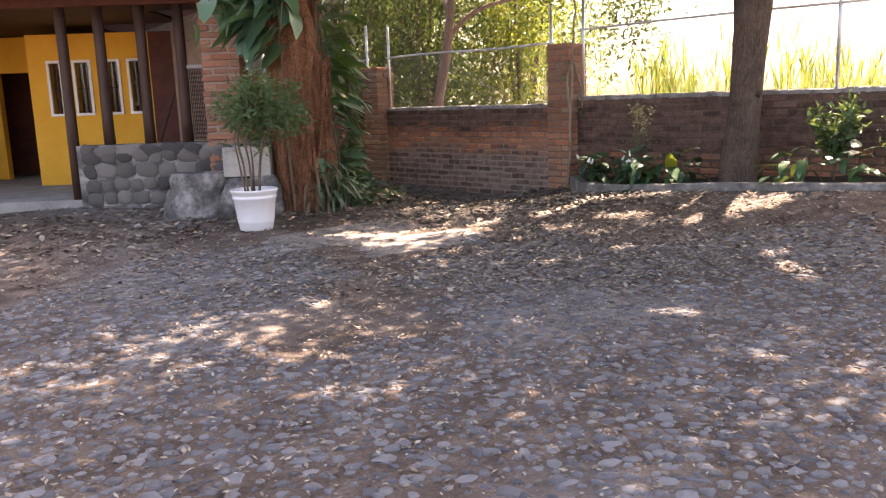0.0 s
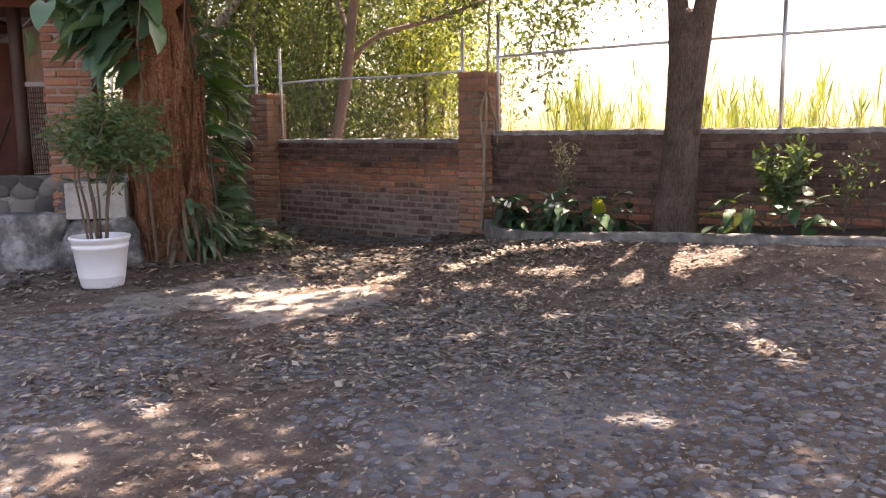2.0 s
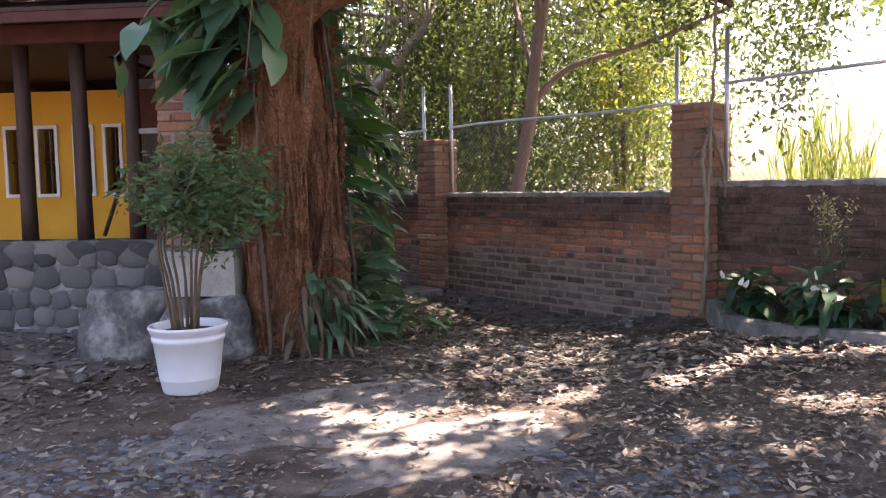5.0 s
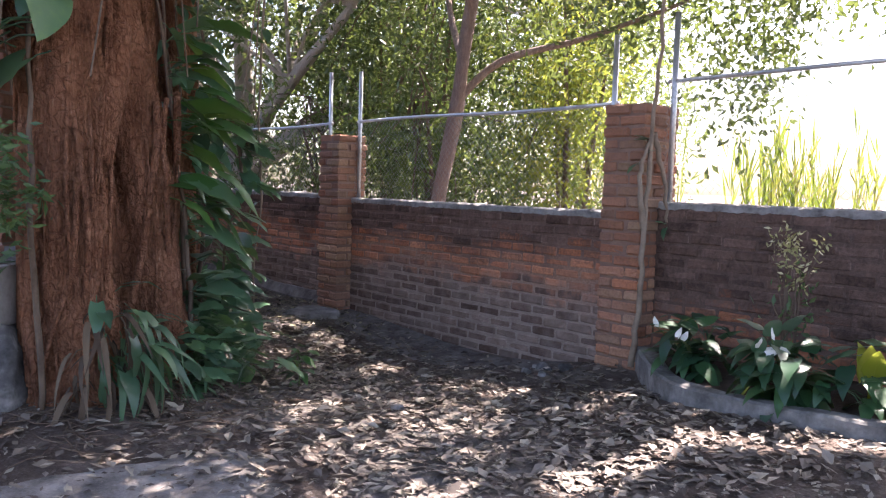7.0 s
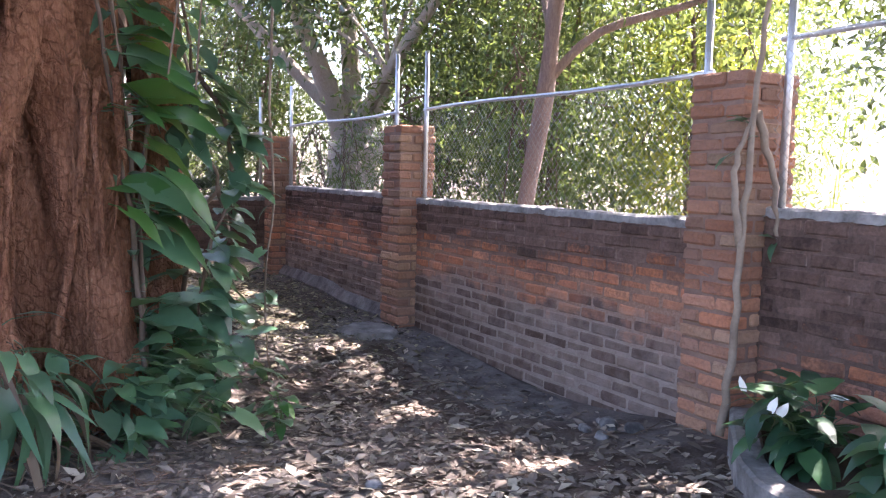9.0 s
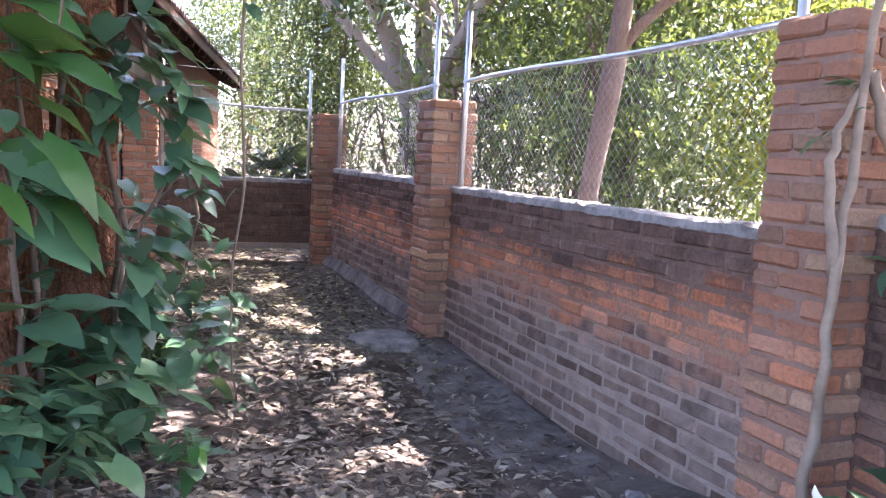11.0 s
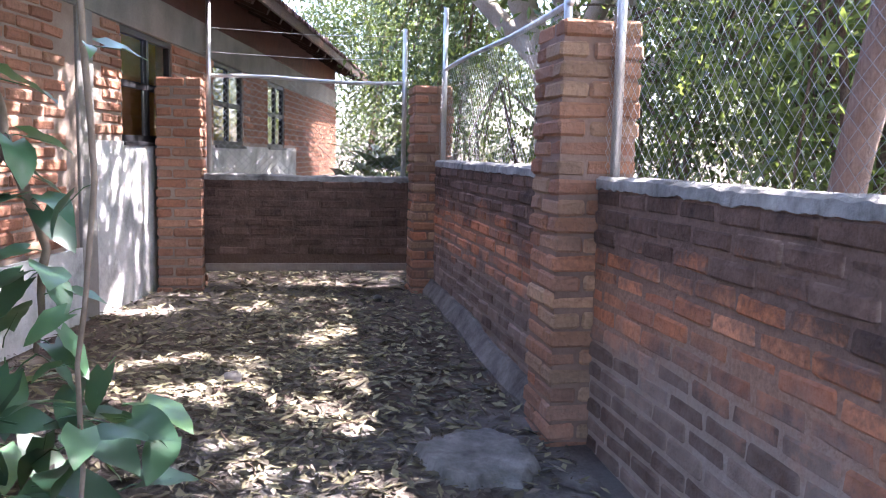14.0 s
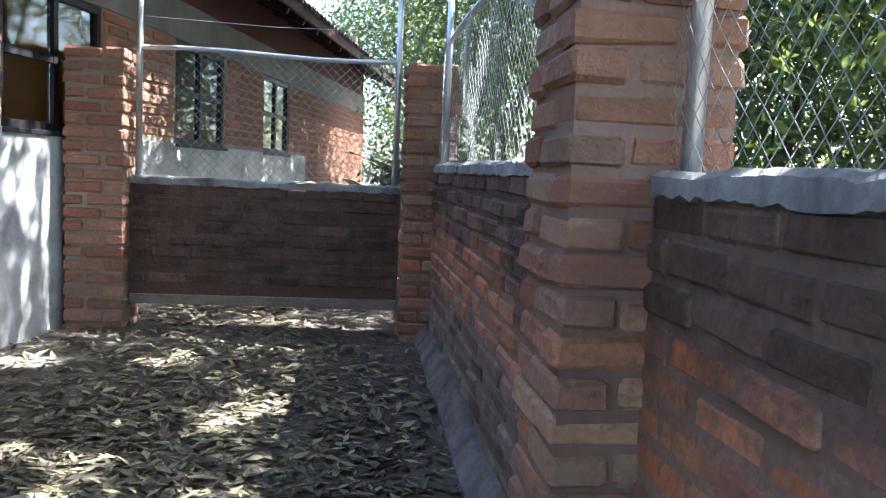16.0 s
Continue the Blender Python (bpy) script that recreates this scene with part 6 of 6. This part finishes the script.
ban = thing("banana_plant", None, None, "low broad-leaved green plant beyond the cross wall", "plant", at=pose(9.3, 20.5, 0.1))
rnd = random.Random(120)
for k in range(60):
    a = rnd.uniform(0, 6.28)
    put_leaf(ban, LILIES, Vector((9.3 + rnd.gauss(0, 0.35), 20.5 + rnd.gauss(0, 0.5), rnd.uniform(0.2, 1.0))), (math.cos(a), math.sin(a), rnd.uniform(0.2, 1.6)), rnd.uniform(0.4, 0.75), rnd)


def cane_field():
    """Upright canes in loose clumps: a bundle of narrow blades round each stalk, dry below and green above."""
    rng = np.random.default_rng(130)
    clumps = np.stack([rng.uniform(12.6, 18.0, 74), rng.uniform(-9.0, 9.2, 74)], 1)
    p, d, s = [], [], []
    for cx, cy in clumps:
        tall = rng.uniform(0.75, 1.25)
        for k in range(rng.integers(3, 11)):
            x, y, h = cx + rng.normal(0, 0.22), cy + rng.normal(0, 0.30), tall * rng.uniform(1.15, 1.8) * (1 + 0.03 * (cx - 13))
            m = 16
            z = h * rng.random(m) ** 0.7
            p.append(np.stack([x + rng.normal(0, 0.025, m), y + rng.normal(0, 0.025, m), 0.2 + z], 1))
            d.append(np.stack([rng.normal(0, 0.20, m), rng.normal(0, 0.20, m), rng.uniform(0.7, 1.1, m)], 1))
            s.append(rng.uniform(0.30, 0.62, m))
    low = 2600
    p.append(np.stack([rng.uniform(12.4, 20, low), rng.uniform(-9, 8.5, low), rng.uniform(0.2, 0.95, low)], 1))
    d.append(np.stack([rng.normal(0, 0.45, low), rng.normal(0, 0.45, low), rng.uniform(0.4, 1.0, low)], 1))
    s.append(rng.uniform(0.3, 0.6, low))
    me = leaf_mass("cane_field", np.concatenate(p), np.concatenate(d), np.concatenate(s), M_CANE, 0.062, 0.3)
    tagged(new("cane_field", me), "tall sunlit yellow-green cane beyond the wall", "cane", kind="stuff")


cane_field()


def wall_vine():
    v = climber("wall_vine", "bare woody vine climbing the tall brick pier", (8.6, 6.5, 0.2), [((8.60, 6.45, 0.15), (8.64, 6.44, 0.6), (8.66, 6.45, 1.1), (8.70, 6.46, 1.6), (8.78, 6.47, 2.2), (8.85, 6.5, 3.2), (8.8, 6.3, 4.6)), ((8.66, 6.45, 1.1), (8.60, 6.46, 1.45), (8.70, 6.46, 1.7)), ((8.74, 6.46, 1.75), (8.86, 6.44, 1.45), (8.90, 6.42, 1.12))], 6, 0.09, (-0.5, -0.5, 0), HEARTS, 57, 1.2, 0.5, 0.018, M_VINE)


wall_vine()


# ---- ground cover: cement patch, cobbles, leaf litter ----
def cement_patch():
    def slab(cx, cy, rx, ry, seed, lift, name, label, material=M_APRON, kind_of="cement patch"):
        n, rings = 60, 7
        verts, faces = [(cx, cy, ground_z(cx, cy) + lift)], []
        for r in range(1, rings + 1):
            for k in range(n):
                a = 2 * math.pi * k / n
                q = (1 + 0.28 * noise.noise((math.cos(a) * 1.6 + seed, math.sin(a) * 1.6, 0)) + 0.20 * noise.noise((math.cos(a) * 6 + seed, math.sin(a) * 6, 0))) * r / rings
                x, y = cx + rx * q * math.cos(a), cy + ry * q * math.sin(a)
                x = min(x, 8.78 if y < 10.2 else 8.6)
                verts.append((x, y, ground_z(x, y) + (lift if r < rings else -0.03)))
        for k in range(n):
            faces.append((0, 1 + k, 1 + (k + 1) % n))
            for r in range(rings - 1):
                b = 1 + r * n
                faces.append((b + k, b + n + k, b + n + (k + 1) % n, b + (k + 1) % n))
        tagged(new(name, mesh_of(name, verts, faces, material, True)), label, kind_of, kind="structure")
    slab(8.5, 8.85, 0.42, 1.45, 3.0, 0.005, "cement_apron_1", "worn grey cement apron at the wall's foot")
    slab(8.27, 10.12, 0.24, 0.30, 7.0, 0.05, "cement_apron_2", "broken lump of grey cement", M_KERB)
    slab(4.75, 6.35, 1.15, 0.6, 11.0, 0.003, "ground_patch_1", "smooth pale dusty earth swept bare of stones", M_DUST, "ground")
    slab(4.95, 5.35, 0.85, 0.42, 17.0, 0.003, "ground_patch_2", "pale trodden dust between the cobbles", M_DUST, "ground")


cement_patch()


def cobble_mesh(seed, material):
    rnd = random.Random(seed)
    n = 8
    bm = bmesh.new()
    shape = [1 + rnd.uniform(-0.34, 0.30) for _ in range(n)]
    rings = []
    for r, z in ((1.0, -0.6), (0.97, 0.02), (0.80, 0.24), (0.42, 0.36)):
        rings.append([bm.verts.new((r * shape[k] * math.cos(2 * math.pi * k / n), r * shape[k] * math.sin(2 * math.pi * k / n), z + rnd.uniform(-0.07, 0.07))) for k in range(n)])
    for a, b in zip(rings, rings[1:]):
        for k in range(n):
            bm.faces.new((a[k], a[(k + 1) % n], b[(k + 1) % n], b[k]))
    bm.faces.new(rings[-1])
    return bm_mesh("cobble", bm, material, True)


def cobbles():
    rnd = random.Random(140)
    shapes = [cobble_mesh(k, M_COBBLE) for k in range(10)]
    verts, faces, count = [], [], 0
    step = 0.066
    near = []
    for j in range(108):
        for i in range(119):
            x, y = -0.3 + (i + 0.5 * (j % 2)) * step + rnd.uniform(-0.024, 0.024), -0.3 + j * step + rnd.uniform(-0.024, 0.024)
            k = noise.noise((x * 0.45, y * 0.45, 3.0)) + 0.35 * noise.noise((x * 1.8, y * 1.8, 6.0))
            if k < -0.32 + 0.9 * ease((x + y - 8.0) / 3.6) + 0.5 * ease((y - x - 2.0) / 2.5):
                continue
            near.append((x, y, 0.019 + 0.030 * rnd.random() ** 1.5))
    for x, y, s in near:
        m = pose(x, y, ground_z(x, y) + rnd.uniform(-0.005, 0.002), rnd.uniform(-6, 6), rnd.uniform(-6, 6), rnd.uniform(0, 360)) @ Matrix.Diagonal((s, s * rnd.uniform(0.62, 1.0), 0.022, 1))
        me = rnd.choice(shapes)
        if 1.2 < x < 3.6 and 1.2 < y < 3.6 and abs(x - y) < 1.2 and count < 300:
            ob = new("cobble", me)
            ob.parent = ground
            ob.matrix_local = m
            count += 1
        else:
            b = len(verts)
            verts += [m @ v.co for v in me.vertices]
            faces += [tuple(b + q for q in p.vertices) for p in me.polygons]
    ob = new("cobbles", mesh_of("cobbles", verts, faces, M_COBBLES))
    ob.parent = ground
    tagged(ob, "half-buried blue-grey cobbles", kind="stuff")


cobbles()


def litter():
    rng = np.random.default_rng(150)
    xs, ys = [], []
    def zone(n, cx, cy, sx, sy):
        xs.append(rng.normal(cx, sx, n)), ys.append(rng.normal(cy, sy, n))
    xs.append(rng.uniform(-0.3, 8.8, 20000)), ys.append(rng.uniform(-0.3, 14.0, 20000))
    zone(9000, 6.8, 5.4, 1.2, 1.3)
    zone(9500, 7.5, 12.0, 0.7, 1.4)
    zone(3500, 7.4, 9.6, 0.5, 1.2)
    zone(3800, 6.6, 8.0, 0.9, 0.7)
    zone(8000, 5.4, 3.6, 1.5, 1.4)
    zone(24000, 2.8, 2.8, 1.9, 1.9)
    zone(1800, 3.6, 7.6, 1.0, 1.1)
    zone(900, 7.6, 14.9, 0.6, 0.5)
    x, y = np.concatenate(xs), np.concatenate(ys)
    ok = (x < 8.70) & (x > -0.4) & (y > -0.4) & (y < 16) & ~((x > 7.85) & (y < 5.8))
    ok &= ~((x + y < 7.0) & (rng.random(len(x)) < 0.25))
    ok &= ~((x > 8.0) & (y > 7.6) & (y < 10.3) & (rng.random(len(x)) < 0.1))
    ok &= ~((((x - 4.75) / 1.2) ** 2 + ((y - 6.35) / 0.65) ** 2 < 1) & (rng.random(len(x)) < 0.35))
    ok &= ~((((x - 4.95) / 0.9) ** 2 + ((y - 5.35) / 0.45) ** 2 < 1) & (rng.random(len(x)) < 0.7))
    ok &= ~((((x - 6.95) / 0.45) ** 2 + ((y - 9.1) / 0.6) ** 2 < 1) & (rng.random(len(x)) < 0.6))
    x, y = x[ok], y[ok]
    z = np.array([ground_z(a, b) for a, b in zip(x, y)])
    n = len(x)
    a = rng.uniform(0, 6.283, n)
    d = np.stack([np.cos(a), np.sin(a), rng.normal(0.02, 0.22, n)], 1)
    s = (0.020 + 0.062 * rng.random(n) ** 1.8) * np.where(x + y < 7.5, 0.62, 1.0) * np.where((y > 7.5) | (x + y > 11.8), 1.38, np.where(y < 7.0, 0.85, 1.0))
    # flat curled leaves: a folded quad pair lying near the ground
    up = np.stack([rng.normal(0, 0.28, n), rng.normal(0, 0.28, n), np.ones(n)], 1)
    side = np.cross(up, d)
    side /= np.linalg.norm(side, axis=1)[:, None]
    d /= np.linalg.norm(d, axis=1)[:, None]
    p = np.stack([x, y, z + rng.uniform(0.006, 0.022, n)], 1)
    w = (s * np.where(y > 9.6, rng.uniform(0.24, 0.42, n), rng.uniform(0.32, 0.6, n)))[:, None]
    L = s[:, None]
    nrm = np.cross(d, side)
    curl = rng.uniform(-0.1, 0.35, n)[:, None]
    v = np.stack([p - d * L * 0.5, p + side * w * 0.5 + nrm * w * curl, p + d * L * 0.5 + nrm * L * curl * 0.3, p - side * w * 0.5 + nrm * w * curl], 1).reshape(-1, 3)
    olive = y + rng.normal(0, 0.5, n) > 9.6
    for pick, mat_l, lab in ((~olive, M_LITTER, "dry brown and tan fallen leaves scattered over the yard"), (olive, M_LITTER_OLIVE, "long olive-brown fallen leaves lying thick before the house")):
        vv = v.reshape(-1, 4, 3)[pick].reshape(-1, 3)
        i = np.arange(int(pick.sum()))[:, None] * 4
        f = np.concatenate([i + [0, 2, 1], i + [0, 3, 2]], 1).reshape(-1, 3)
        tagged(new("leaf_litter", mesh_of("leaf_litter", vv, f, mat_l)), lab, "leaf litter", kind="stuff")


litter()


def rubble():
    rnd = random.Random(160)
    shapes = [bm_mesh("loose_stone", rounded_stone(30 + k, 8), M_ROCK, True) for k in range(4)]
    spots = [(8.42, 7.05), (8.50, 7.18), (8.36, 7.22), (8.30, 7.0), (8.48, 6.95), (8.55, 7.3), (7.2, 11.2), (8.2, 13.5), (8.3, 13.4), (6.9, 6.9), (3.9, 7.9), (3.6, 8.3)]
    for x, y in spots:
        r = rnd.uniform(0.025, 0.055)
        ob = thing("loose_stone", rnd.choice(shapes), None, "small grey-brown loose stone on the ground", "stone", "loose stones in the yard", at=pose(x, y, ground_z(x, y) + r * 0.4, -80 + rnd.uniform(-15, 15), rnd.uniform(-20, 20), rnd.uniform(0, 360)) @ Matrix.Diagonal((r, r * 0.7, r * 0.8, 1)))


def twigs():
    rnd = random.Random(161)
    bm = bmesh.new()
    for k in range(420):
        x, y = (rnd.gauss(5.6, 0.5), rnd.gauss(7.35, 0.28)) if k % 2 else (rnd.uniform(4.5, 8.4), rnd.uniform(6.5, 13.5))
        a, l = rnd.uniform(0, 6.28), rnd.uniform(0.05, 0.26)
        p = [(x + t * l * math.cos(a + 0.4 * t), y + t * l * math.sin(a + 0.4 * t)) for t in (0, 0.5, 1)]
        tube(bm, [(q[0], q[1], ground_z(*q) + 0.012 + 0.02 * rnd.random()) for q in p], [0.0035, 0.003, 0.002], 4, cap=False)
    tagged(new("twig_litter", bm_mesh("twig_litter", bm, M_STEM)), "fallen brown twigs and root scraps on the ground", "twigs", kind="stuff")


rubble()
twigs()
